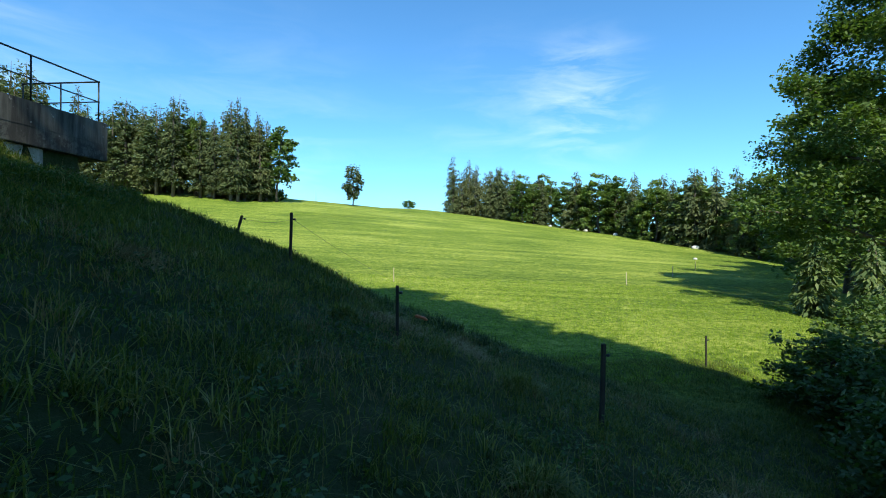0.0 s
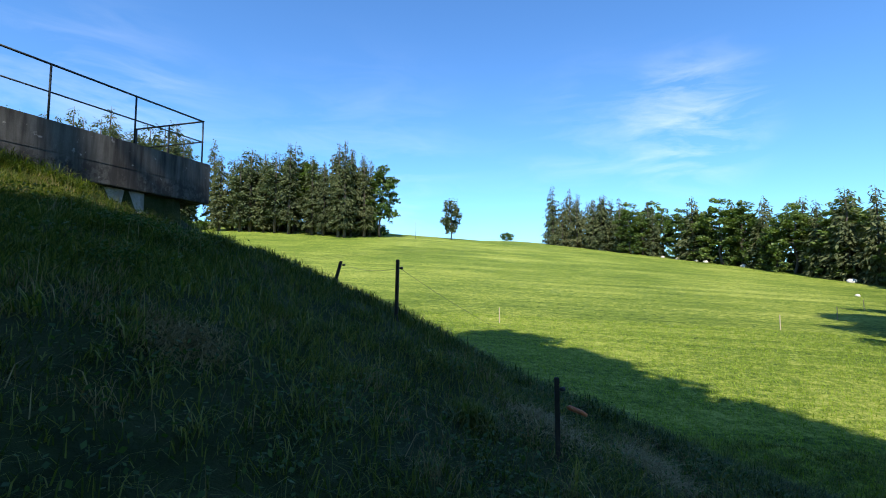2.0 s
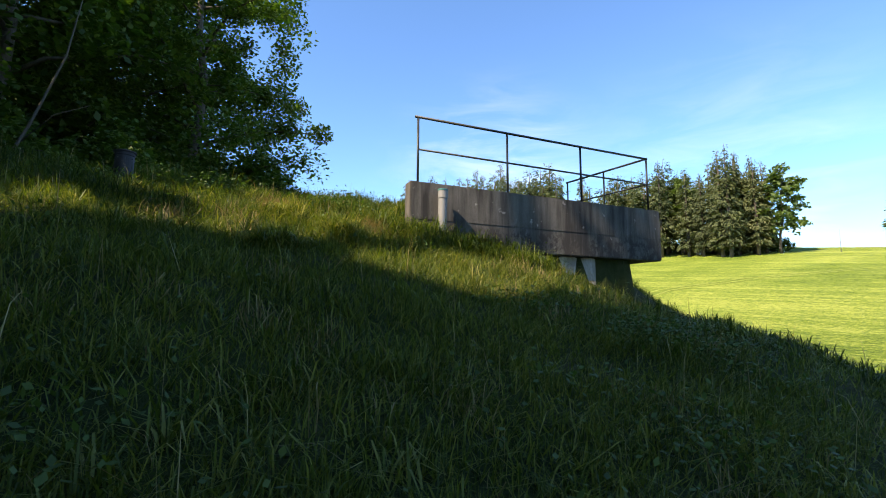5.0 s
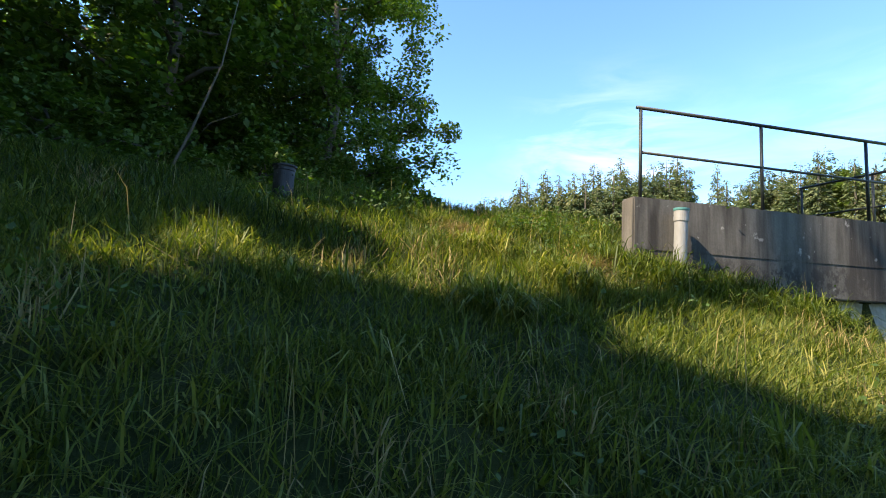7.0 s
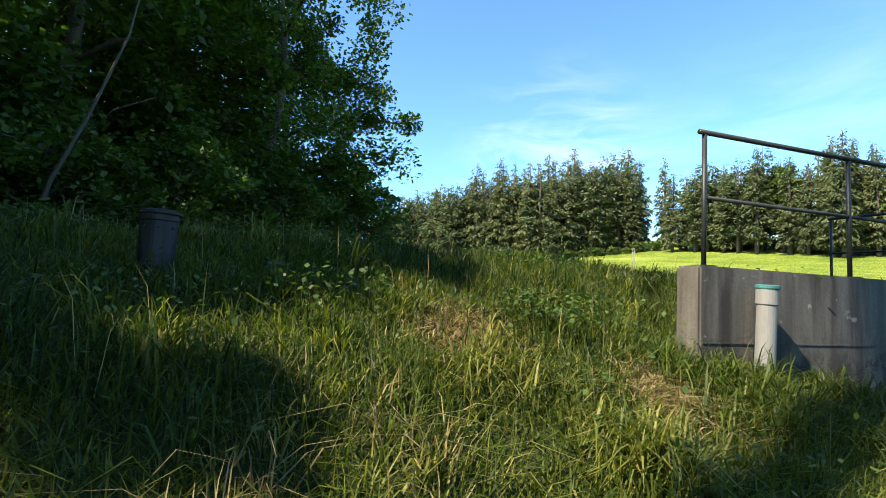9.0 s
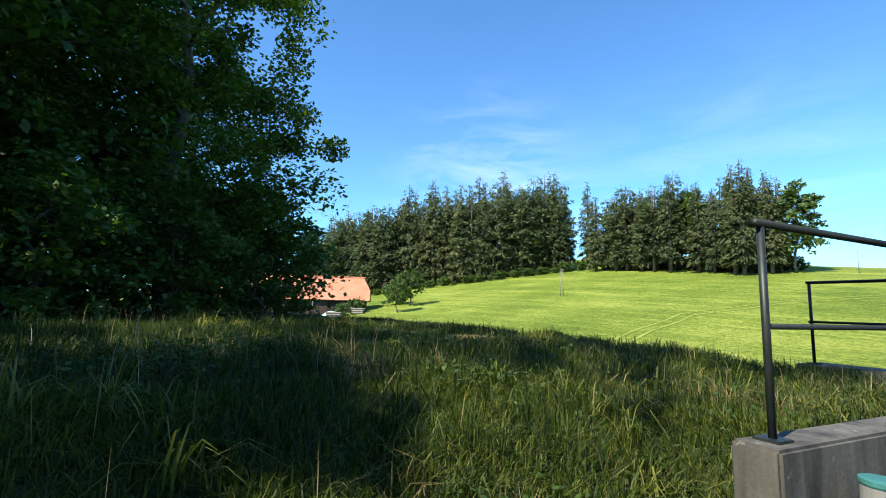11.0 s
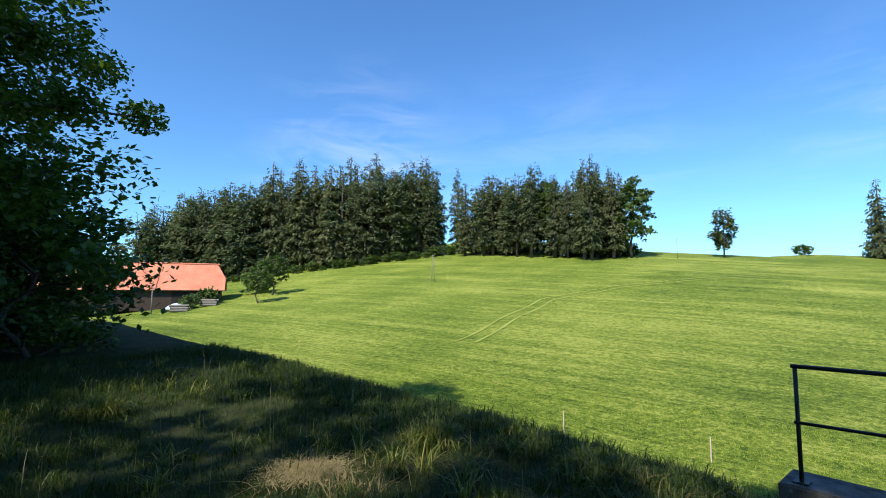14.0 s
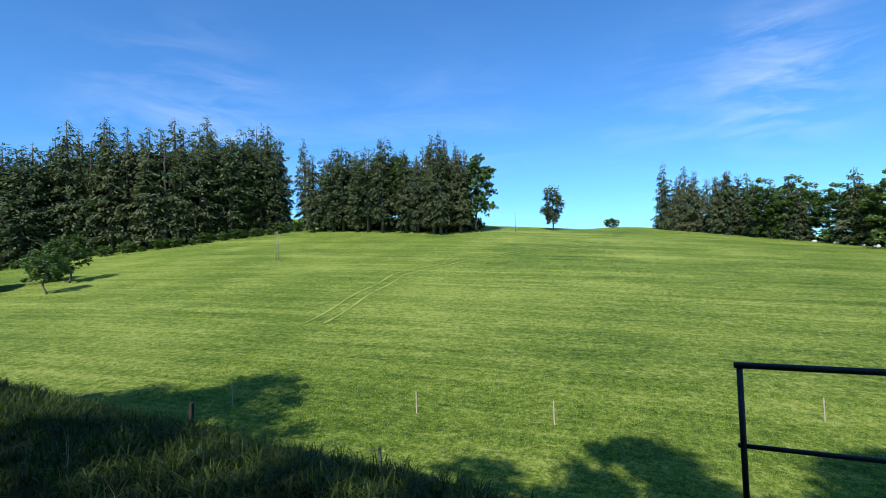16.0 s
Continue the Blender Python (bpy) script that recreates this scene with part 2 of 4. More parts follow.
BARK = surface("bark", (0.035, 0.028, 0.022), (0.12, 0.10, 0.08), 2.2, 0.95, 0, 0.9, 0.03, (3, 3, 0.5))
PALE_BARK = surface("pale_bark", (0.10, 0.09, 0.075), (0.26, 0.24, 0.2), 2.2, 0.95, 0, 0.7, 0.02, (3, 3, 0.6))
PVC = surface("grey_plastic_pipe", (0.14, 0.15, 0.15), (0.24, 0.25, 0.25), 3, 0.45, 0, 0.1, 0.003, (1, 1, 0.3))
PVC_RIM = surface("teal_rubber_rim", (0.02, 0.10, 0.10), (0.05, 0.2, 0.19), 6, 0.5)
VENT_STEEL = surface("dark_coated_steel", (0.008, 0.008, 0.010), (0.028, 0.026, 0.03), 4, 0.5, 0.3, 0.3, 0.004)
WIRE = surface("fence_wire", (0.08, 0.08, 0.075), (0.2, 0.2, 0.19), 9, 0.5, 0.6)
INSULATOR = surface("black_insulator", (0.006, 0.006, 0.006), (0.02, 0.02, 0.02), 9, 0.4)
ORANGE = surface("orange_plastic", (0.45, 0.10, 0.03), (0.7, 0.2, 0.06), 12, 0.5)
ROOF_TILE = surface("red_roof_tiles", (0.42, 0.13, 0.07), (0.62, 0.24, 0.14), 0.5, 0.85, 0, 0.5, 0.03)
BARN_WOOD = surface("dark_barn_boards", (0.02, 0.013, 0.010), (0.06, 0.036, 0.026), 1.2, 0.9, 0, 0.4, 0.02, (5, 5, 0.4))
OPENING_SHADE = surface("painted_opening_shade", (0.008, 0.007, 0.006), (0.016, 0.014, 0.012), 2, 0.95)
STONE = surface("pale_stone", (0.4, 0.39, 0.36), (0.66, 0.64, 0.6), 1.5, 0.9, 0, 0.6, 0.05)
TARP = surface("pale_blue_sheet", (0.35, 0.42, 0.5), (0.6, 0.66, 0.72), 1.5, 0.6, 0, 0.5, 0.06)
TRACK = surface("pressed_grass", (0.15, 0.21, 0.024), (0.32, 0.36, 0.07), 1.5, 0.9, 0, 0.6, 0.1)
HAY = leafy("dry_grass", [(0.14, 0.11, 0.045), (0.25, 0.20, 0.09), (0.37, 0.31, 0.15)], (1, 0.9, 0.7), 0.25, 0.7)
GRASS = leafy("long_grass", [(0.013, 0.028, 0.005), (0.036, 0.066, 0.010), (0.096, 0.130, 0.020), (0.24, 0.23, 0.066)], (1.3, 1.4, 0.5), 0.4)
MOWN = leafy("mown_grass", [(0.10, 0.17, 0.012), (0.22, 0.32, 0.03), (0.36, 0.42, 0.08)], (1.2, 1.3, 0.5), 0.35)
LEAF = leafy("broad_leaves", [(0.022, 0.052, 0.014), (0.045, 0.095, 0.019), (0.08, 0.14, 0.028), (0.13, 0.18, 0.044)], (1.2, 1.5, 0.4), 0.38, 0.45)
BUSH_LEAF = leafy("bush_leaves", [(0.035, 0.068, 0.018), (0.075, 0.125, 0.030), (0.14, 0.185, 0.055)], (1.2, 1.4, 0.5), 0.35)
OAK_LEAF = leafy("oak_leaves", [(0.055, 0.092, 0.026), (0.10, 0.150, 0.040), (0.155, 0.20, 0.058)], (1.2, 1.4, 0.5), 0.35)
NEEDLE = leafy("spruce_needles", [(0.050, 0.068, 0.032), (0.082, 0.104, 0.045), (0.120, 0.140, 0.060), (0.160, 0.162, 0.076)], (1.0, 1.1, 0.7), 0.35, 0.9)
PINE_NEEDLE = leafy("pine_needles", [(0.045, 0.066, 0.036), (0.074, 0.100, 0.050), (0.108, 0.138, 0.065), (0.14, 0.162, 0.078)], (1.0, 1.1, 0.7), 0.35, 0.9)
YOUNG_NEEDLE = leafy("young_needles", [(0.05, 0.085, 0.03), (0.09, 0.13, 0.045), (0.13, 0.17, 0.06)], (1.1, 1.2, 0.6), 0.25)
WEED = leafy("weed_leaves", [(0.030, 0.062, 0.014), (0.052, 0.10, 0.020), (0.085, 0.14, 0.034)], (1.2, 1.4, 0.5), 0.35)

# ---- building tools ----
RNG = np.random.default_rng(7)


def link_mesh(name, verts, faces, mat, parent=None, label="", smooth=False):
    me = bpy.data.meshes.new(name)
    me.from_pydata([tuple(v) for v in verts], [], faces)
    me.materials.append(mat)
    if smooth:
        me.polygons.foreach_set("use_smooth", [True] * len(me.polygons))
    ob = new(name, me)
    if parent:
        ob.parent = parent
    if label:
        ob["label"] = label
    return ob


def raw_mesh(name, co, corners, per, mat, smooth=False):
    """A mesh from arrays: per corners to a face."""
    me = bpy.data.meshes.new(name)
    nf = len(corners) // per
    me.vertices.add(len(co))
    me.vertices.foreach_set("co", np.asarray(co, np.float32).ravel())
    me.loops.add(len(corners))
    me.loops.foreach_set("vertex_index", np.asarray(corners, np.int32))
    me.polygons.add(nf)
    me.polygons.foreach_set("loop_start", np.arange(0, nf * per, per, dtype=np.int32))
    me.polygons.foreach_set("loop_total", np.full(nf, per, np.int32))
    if smooth:
        me.polygons.foreach_set("use_smooth", np.ones(nf, bool))
    me.update(calc_edges=True)
    me.materials.append(mat)
    return me


def part(name, bm, mat, parent=None, label="", smooth=False):
    me = bpy.data.meshes.new(name)
    bm.to_mesh(me)
    bm.free()
    me.materials.append(mat)
    if smooth:
        me.polygons.foreach_set("use_smooth", [True] * len(me.polygons))
    ob = new(name, me)
    if parent:
        ob.parent = parent
    if label:
        ob["label"] = label
    return ob


def box_bm(sx, sy, sz, m=Matrix(), bevel=0.0):
    """A box with its base at z 0, bevelled."""
    bm = bmesh.new()
    bmesh.ops.create_cube(bm, size=1.0, matrix=Matrix.Translation((0, 0, sz / 2)) @ Matrix.Diagonal((sx, sy, sz, 1)))
    if bevel:
        bmesh.ops.bevel(bm, geom=bm.edges[:], offset=bevel, segments=2, affect="EDGES")
    bm.transform(m)
    return bm


def tube_bm(points, radii, sides=8):
    """A round bar along points."""
    bm = bmesh.new()
    pts = [Vector(p) for p in points]
    rings = []
    for i, p in enumerate(pts):
        d = (pts[min(i + 1, len(pts) - 1)] - pts[max(i - 1, 0)]).normalized()
        a = d.orthogonal().normalized()
        b = d.cross(a)
        r = radii[i] if isinstance(radii, (list, tuple)) else radii
        rings.append([bm.verts.new(p + r * (math.cos(2 * math.pi * k / sides) * a + math.sin(2 * math.pi * k / sides) * b)) for k in range(sides)])
    for r0, r1 in zip(rings, rings[1:]):
        for k in range(sides):
            bm.faces.new((r0[k], r0[(k + 1) % sides], r1[(k + 1) % sides], r1[k]))
    bm.faces.new(rings[0][::-1])
    bm.faces.new(rings[-1])
    return bm


def lathe_bm(profile, sides=24):
    """A turned body from (radius, height) pairs."""
    bm = bmesh.new()
    rings = [[bm.verts.new((r * math.cos(2 * math.pi * k / sides), r * math.sin(2 * math.pi * k / sides), z)) for k in range(sides)] for r, z in profile]
    for r0, r1 in zip(rings, rings[1:]):
        for k in range(sides):
            bm.faces.new((r0[k], r0[(k + 1) % sides], r1[(k + 1) % sides], r1[k]))
    bm.faces.new(rings[0][::-1])
    bm.faces.new(rings[-1])
    return bm


def thing(name, x, y, z, label, category, group="", turn=0.0):
    e = new(name)
    e.matrix_basis = pose(x, y, z, 0, 0, turn)
    return tagged(e, label, category, group)


# ---- the ground: one sheet to the horizon ----
def spread(*runs):
    out = []
    for a, b, step in runs:
        out.extend(np.arange(a, b, step))
    return np.array(out)


def build_ground():
    xs = np.concatenate([-np.geomspace(2600, 240, 14), spread((-220, -44, 4), (-44, -30, 1), (-30, -11, 0.4), (-11, -7, 0.12), (-7, 14, 0.3), (14, 40, 1.0), (40, 240, 4)), np.geomspace(240, 2600, 14)])
    ys = np.concatenate([-np.geomspace(2600, 40, 12), spread((-36, -14, 2), (-14, 8, 0.4), (8, 14, 0.14), (14, 40, 0.5), (40, 70, 1.5), (70, 260, 4)), np.geomspace(264, 2600, 14)])
    X, Y = np.meshgrid(xs, ys)
    Z = ground_at(X, Y)
    co = np.stack([X, Y, Z], -1).reshape(-1, 3)
    nx, ny = len(xs), len(ys)
    i = (np.arange(ny - 1)[:, None] * nx + np.arange(nx - 1)[None, :]).ravel()
    me = raw_mesh("ground", co, np.stack([i, i + 1, i + nx + 1, i + nx], 1).ravel(), 4, GROUND, True)
    at = me.attributes.new("mown", "FLOAT", "POINT")
    k = np.clip((meadow(X, Y) - mound(X, Y) + 0.35) / 0.7, 0, 1) * np.clip((Y - 9) / 4, 0, 1)
    at.data.foreach_set("value", k.ravel().astype(np.float32))
    return tagged(new("ground", me), "grassy hillside with a mown meadow and a rough bank", "ground", kind="structure")


build_ground()


# ---- trees ----
def leaf_quads(c, size, rng, flat=0.5):
    """Diamond leaves at the points c, tilted at random."""
    n = len(c)
    d = rng.normal(size=(n, 3)) * (1, 1, 0.55)
    d /= np.linalg.norm(d, axis=1, keepdims=True)
    up = rng.normal(size=(n, 3)) * (1 - flat) + np.array([0, 0, 1.0]) * flat * 2
    s = np.cross(d, up)
    s /= np.linalg.norm(s, axis=1, keepdims=True) + 1e-6
    k = size * rng.uniform(0.6, 1.35, (n, 1))
    q = np.stack([c - d * k * 0.5, c + s * k * 0.32, c + d * k * 0.5, c - s * k * 0.32], 1).reshape(-1, 3)
    return q


def limbs_bm(rng, height, reach, low, count, girth, lean=(0, 0), dome=None):
    """Trunk and limbs of a broad-leaved tree; gives also the outer points of the limbs."""
    ends = []
    n = 8
    trunk = [Vector((lean[0] * (i / n) + 0.25 * math.sin(i * 1.3 + girth * 9), lean[1] * (i / n) + 0.2 * math.cos(i * 1.7), height * 0.9 * i / n - 0.3)) for i in range(n + 1)]
    trunk_bm = tube_bm(trunk, [girth * (1.25 if i == 0 else 1) * (1 - 0.9 * i / n) + 0.02 for i in range(n + 1)], 9)
    limb = bmesh.new()
    for k in range(count):
        f = low + (0.92 - low) * (k + 0.5) / count
        i = min(int(f * n), n - 1)
        p = trunk[i].lerp(trunk[i + 1], f * n - i)
        a = k * 2.4 + rng.uniform(-0.4, 0.4)
        ln = reach * (0.5 + 0.5 * math.sin(math.pi * min(1, (f - low) / (1 - low) * 0.8 + 0.2))) * rng.uniform(0.75, 1.05)
        if dome:
            ln *= math.sqrt(1 - ((f - low) / (1 - low)) ** dome)
        pts = [p]
        for j in range(1, 5):
            s = j / 4
            pts.append(p + Vector((math.cos(a + 0.3 * s) * ln * s, math.sin(a + 0.3 * s) * ln * s, ln * (0.55 * s - 0.25 * s * s) + rng.uniform(-0.2, 0.2))))
        g = girth * 0.42 * (1 - 0.75 * f)
        b = tube_bm(pts, [g * (1 - 0.85 * j / 4) + 0.012 for j in range(5)], 5)
        me = bpy.data.meshes.new("tmp")
        b.to_mesh(me)
        b.free()
        limb.from_mesh(me)
        bpy.data.meshes.remove(me)
        ends.extend(pts[2:])
    return trunk_bm, limb, np.array([tuple(e) for e in ends])


def broadleaf(seed, x, y, height, reach, low, leaves, size, label, name="tree", bark=BARK, leaf=LEAF, girth=0.28, clumps=150, group="", crown_low=None, tall=1.0, category="tree", lean=(0, 0), puff=0.17, dome=2.4, foot=0.72):
    rng = np.random.default_rng(seed)
    t = thing(name, x, y, gz(x, y), label, category, group)
    trunk_bm, limb_bm, ends = limbs_bm(rng, height, reach, low, 16, girth, lean, dome if dome < 2 else None)
    part("trunk", trunk_bm, bark, t, smooth=True)
    part("branching", limb_bm, bark, t, smooth=True)
    base = height * (crown_low if crown_low is not None else low)
    s = rng.random(clumps)
    ang = rng.uniform(0, 2 * np.pi, clumps)
    lump = 0.84 + 0.2 * np.sin(3 * ang + seed) * np.cos(7 * s + seed)
    rad = rng.uniform(0.3, 1.0, clumps) ** 0.6 * lump * np.minimum(1, foot + 1.1 * s) * np.sqrt(1 - s ** dome) * reach
    c = np.stack([np.cos(ang) * rad + lean[0] * 0.6, np.sin(ang) * rad + lean[1] * 0.6, base + (height - base) * (0.04 + 0.94 * s)], 1)
    c = np.concatenate([c, ends, ends])
    pick = rng.integers(0, len(c), leaves)
    spread_by = rng.uniform(0.35, 1.0, len(c))[pick][:, None] * reach * puff
    ball = rng.normal(size=(leaves, 3))
    ball *= (rng.random(leaves) ** 0.45 / np.linalg.norm(ball, axis=1))[:, None] * 1.5
    p = c[pick] + ball * spread_by * (1, 1, 0.75)
    p[:, 2] = np.maximum(p[:, 2], 0.05 + 0.2 * rng.random(leaves))
    me = raw_mesh("crown", leaf_quads(p, size, rng), np.arange(leaves * 4), 4, leaf)
    crown = new("crown", me)
    crown.parent = t
    return t


def conifer(seed, x, y, height, reach, bare, label, group="", mat=NEEDLE, tiers=30, name="spruce_tree", sprays=3000, size=0.85, pine=0.0):
    """Whorls of drooping boughs set with small sprays; pine rounds the crown off and breaks it into pads."""
    rng = np.random.default_rng(seed)
    t = thing(name, x, y, gz(x, y), label, "tree", group)
    g = height * 0.011 + 0.02
    part("trunk", tube_bm([(0, 0, -0.4), (0.12, 0, height * 0.4), (0.05, 0.1, height * 0.75), (0, 0.04, height * 0.985)], [g * 1.3, g, g * 0.55, 0.012], 7), BARK, t, smooth=True)
    n = tiers * 7
    f = bare + (0.97 - bare) * (np.repeat(np.arange(tiers), 7) + rng.uniform(-0.35, 0.35, n)) / tiers
    q = np.clip((f - bare) / (1 - bare), 0, 1)
    cone = np.minimum(1.0, 0.62 + 1.6 * q) * (1 - q) ** 0.76
    dome = np.minimum(1.0, 0.45 + 2.2 * q) * np.sqrt(np.clip(1 - q ** 2.6, 0, 1))
    ln = reach * ((1 - pine) * cone + pine * dome) * rng.uniform(0.62, 1.08, n) + 0.2
    az = rng.uniform(0, 2 * np.pi, n)
    w = ln * (0.4 + 0.6 * (1 - q))
    pick = rng.choice(n, sprays, p=w / w.sum())
    along_bough = 1 - 0.85 * rng.random(sprays) ** 1.3
    if pine > 0.4:
        along_bough = 1 - 0.6 * rng.random(sprays) ** 1.4
    a = az[pick] + rng.normal(0, 0.2, sprays)
    r = ln[pick] * along_bough
    o = np.stack([np.cos(a), np.sin(a), np.zeros(sprays)], 1)
    droop = (0.34 - 0.75 * q[pick]) * (1 - pine) - 0.22 * pine
    z = f[pick] * height - droop * r + rng.normal(0, 0.3 + 0.2 * pine, sprays) - 0.12 * r * along_bough * (1 - pine)
    c = o * r[:, None] + np.stack([np.zeros(sprays)] * 2 + [z], 1)
    d = o + rng.normal(0, 0.45, (sprays, 3)) + np.array([0, 0, -0.75 + 0.65 * pine])
    d /= np.linalg.norm(d, axis=1, keepdims=True)
    side = np.cross(d, rng.normal(0, 0.5, (sprays, 3)) + np.array([0, 0, 1.0]))
    side /= np.linalg.norm(side, axis=1, keepdims=True) + 1e-6
    k = (size * rng.uniform(0.45, 1.25, sprays) * np.clip(0.45 + 1.6 * (1 - q[pick]), 0.5, 1))[:, None]
    co = np.stack([c - d * k * 0.45, c + side * k * 0.24, c + d * k * 0.9, c - side * k * 0.24], 1).reshape(-1, 3)
    crown = new("crown", raw_mesh("crown", co, np.arange(sprays * 4), 4, mat))
    crown.parent = t
    return t


def stand(protos, spots, rng, low=0.8, high=1.15):
    """Copies of the prototypes at the given spots."""
    for x, y in spots:
        p = protos[rng.integers(0, len(protos))]
        s = rng.uniform(low, high)
        copy_thing(p, pose(x, y, gz(x, y) - 0.1, 0, 0, rng.uniform(0, 360)) @ Matrix.Diagonal((s * rng.uniform(0.98, 1.35), s * rng.uniform(0.98, 1.35), s, 1)))


def along(line, gap, rows, row_gap, rng, jitter=1.5):
    """Spots along a line of corners, in rows behind one another (to its left)."""
    out = []
    for (x0, y0), (x1, y1) in zip(line, line[1:]):
        ln = math.hypot(x1 - x0, y1 - y0)
        nx, ny = -(y1 - y0) / ln, (x1 - x0) / ln
        for r in range(rows):
            k = r * 0.5 * gap
            while k < ln:
                f = k / ln
                out.append((x0 + (x1 - x0) * f + nx * r * row_gap + rng.uniform(-jitter, jitter), y0 + (y1 - y0) * f + ny * r * row_gap + rng.uniform(-jitter, jitter)))
                k += gap * rng.uniform(0.8, 1.25)
    return out


def far_woods():
    rng = np.random.default_rng(21)
    g = "trees of the wood on the hill"
    tall = [conifer(31 + i, x, y, h, r, b, "tall dark green spruce at the edge of the hill wood", g)
            for i, (x, y, h, r, b) in enumerate(((-50, 137, 27.5, 4.4, 0.10), (-55, 139, 27, 4.1, 0.12), (-101, 143, 31, 4.8, 0.12), (-46, 135, 25.5, 4.2, 0.06), (-107, 138, 31, 4.4, 0.14)))]
    pines = [conifer(36 + i, x, y, h, r, b, "tall round-topped pine with a bare trunk in the hill wood", g, PINE_NEEDLE, 16, "pine_tree", 2600, 0.95, p)
             for i, (x, y, h, r, b, p) in enumerate(((-66, 140, 25, 5.0, 0.22, 0.7), (-112, 128, 28, 5.2, 0.18, 0.5), (-125, 112, 27, 5.4, 0.1, 0.75), (-86, 139, 27, 4.8, 0.1, 0.5)))]
    mixed = [broadleaf(41 + i, x, y, h, r, 0.3, 3600, 0.95, "rounded dark green tree in the hill wood", leaf=OAK_LEAF, girth=0.32, clumps=60, group=g, crown_low=c, puff=0.24, lean=ln)
             for i, (x, y, h, r, c, ln) in enumerate(((-41.0, 135.5, 21.5, 5.4, 0.08, (1.6, 0)), (-71, 138, 22.5, 5.2, 0.22, (0, 0)), (-112, 126, 20, 4.4, 0.1, (0, 0))))]
    # front wood, from the oak back to the gap
    stand(tall, along([(-43, 137), (-60, 140)], 3.4, 3, 5, np.random.default_rng(3), 1.3), rng, 0.78, 0.96)
    stand(tall + pines * 2 + mixed[1:2], along([(-62, 140), (-89, 143)], 4.2, 3, 5, np.random.default_rng(9), 1.4), rng, 0.84, 1.02)
    # back wood, beyond the gap
    line = [(-190, 75), (-150, 92), (-122, 112), (-104, 136)]
    stand(tall + pines * 2 + mixed[2:], along(line, 4.2, 4, 5.0, np.random.default_rng(4)), rng, 1.05, 1.3)
    # eastern wood
    g2 = "trees of the eastern wood"
    low_trees = [broadleaf(51 + i, x, y, h, r, 0.3, 3600, 0.62, "dense green broad-leaved tree at the meadow edge", leaf=OAK_LEAF, girth=0.25, clumps=70, group=g2, crown_low=0.0, dome=1.7, foot=0.9, puff=0.15)
                 for i, (x, y, h, r) in enumerate(((54, 133, 15, 4.6), (61, 118, 16, 4.8)))]
    spr = [conifer(61 + i, x, y, h, r, 0.03, "spruce rising at the corner of the eastern wood", g2, tiers=24, sprays=2200)
           for i, (x, y, h, r) in enumerate(((12, 170, 22, 5.0), (18, 171, 21, 4.4), (60, 128, 18.5, 4.0)))]
    stand(spr[:2], along([(11, 171), (33, 160)], 5, 2, 6, np.random.default_rng(5)), rng, 0.75, 0.98)
    line = [(24, 160), (40, 145), (56, 126), (62, 100), (62, 72), (58, 55)]
    stand(low_trees + spr[2:], along(line, 4.4, 3, 5.0, np.random.default_rng(6)), rng, 0.75, 1.08)
    # undergrowth at the feet of the woods
    b = [broadleaf(71 + i, x, y, 2.6, 1.8, 0.1, 900, 0.42, "low green shrub at the wood's edge", name="shrub", leaf=BUSH_LEAF, girth=0.05, clumps=40, group="shrubs at the wood's edge", crown_low=0.0, category="shrub")
         for i, (x, y) in enumerate(((-96, 137), (-112, 118)))]
    stand(b, along([(-185, 72), (-147, 88), (-118, 108), (-98, 135)], 4.5, 1, 0, np.random.default_rng(8), 1.0), rng, 0.6, 1.3)
    stand(b, along([(-42, 140), (-62, 144), (-90, 147)], 2.6, 1, 0, np.random.default_rng(18), 0.8), rng, 0.9, 1.6)
    # single trees on the crest
    conifer(81, -20.8, 146, 13.4, 3.3, 0.22, "lone wind-shaped pine on the bare crest", mat=PINE_NEEDLE, tiers=8, name="pine_tree", sprays=2600, size=0.8, pine=0.8)
    broadleaf(82, -4.0, 169, 2.8, 2.8, 0.1, 1300, 0.5, "small round bush on the crest", name="bush", leaf=OAK_LEAF, girth=0.06, clumps=50, crown_low=0.0, category="bush")
    # orchard trees by the barn
    o = broadleaf(83, -85.9, 56.2, 7.0, 2.9, 0.3, 2600, 0.38, "small round fruit tree on the meadow", name="fruit_tree", leaf=BUSH_LEAF, girth=0.13, clumps=60, group="fruit trees by the barn", crown_low=0.3)
    copy_thing(o, pose(-93.4, 64.5, gz(-93.4, 64.5), 0, 0, 130) @ Matrix.Scale(1.2, 4))
    for x, y, s in ((-101, 66, 0.75), (-97, 53, 0.5), (-100, 55, 0.42), (-95.5, 49, 0.4)):
        c = copy_thing(b[0], pose(x, y, gz(x, y), 0, 0, x * 37) @ Matrix.Scale(s * 2.6, 4))
        tagged(c, "leafy shrub beside the barn yard", "shrub", "shrubs by the barn")


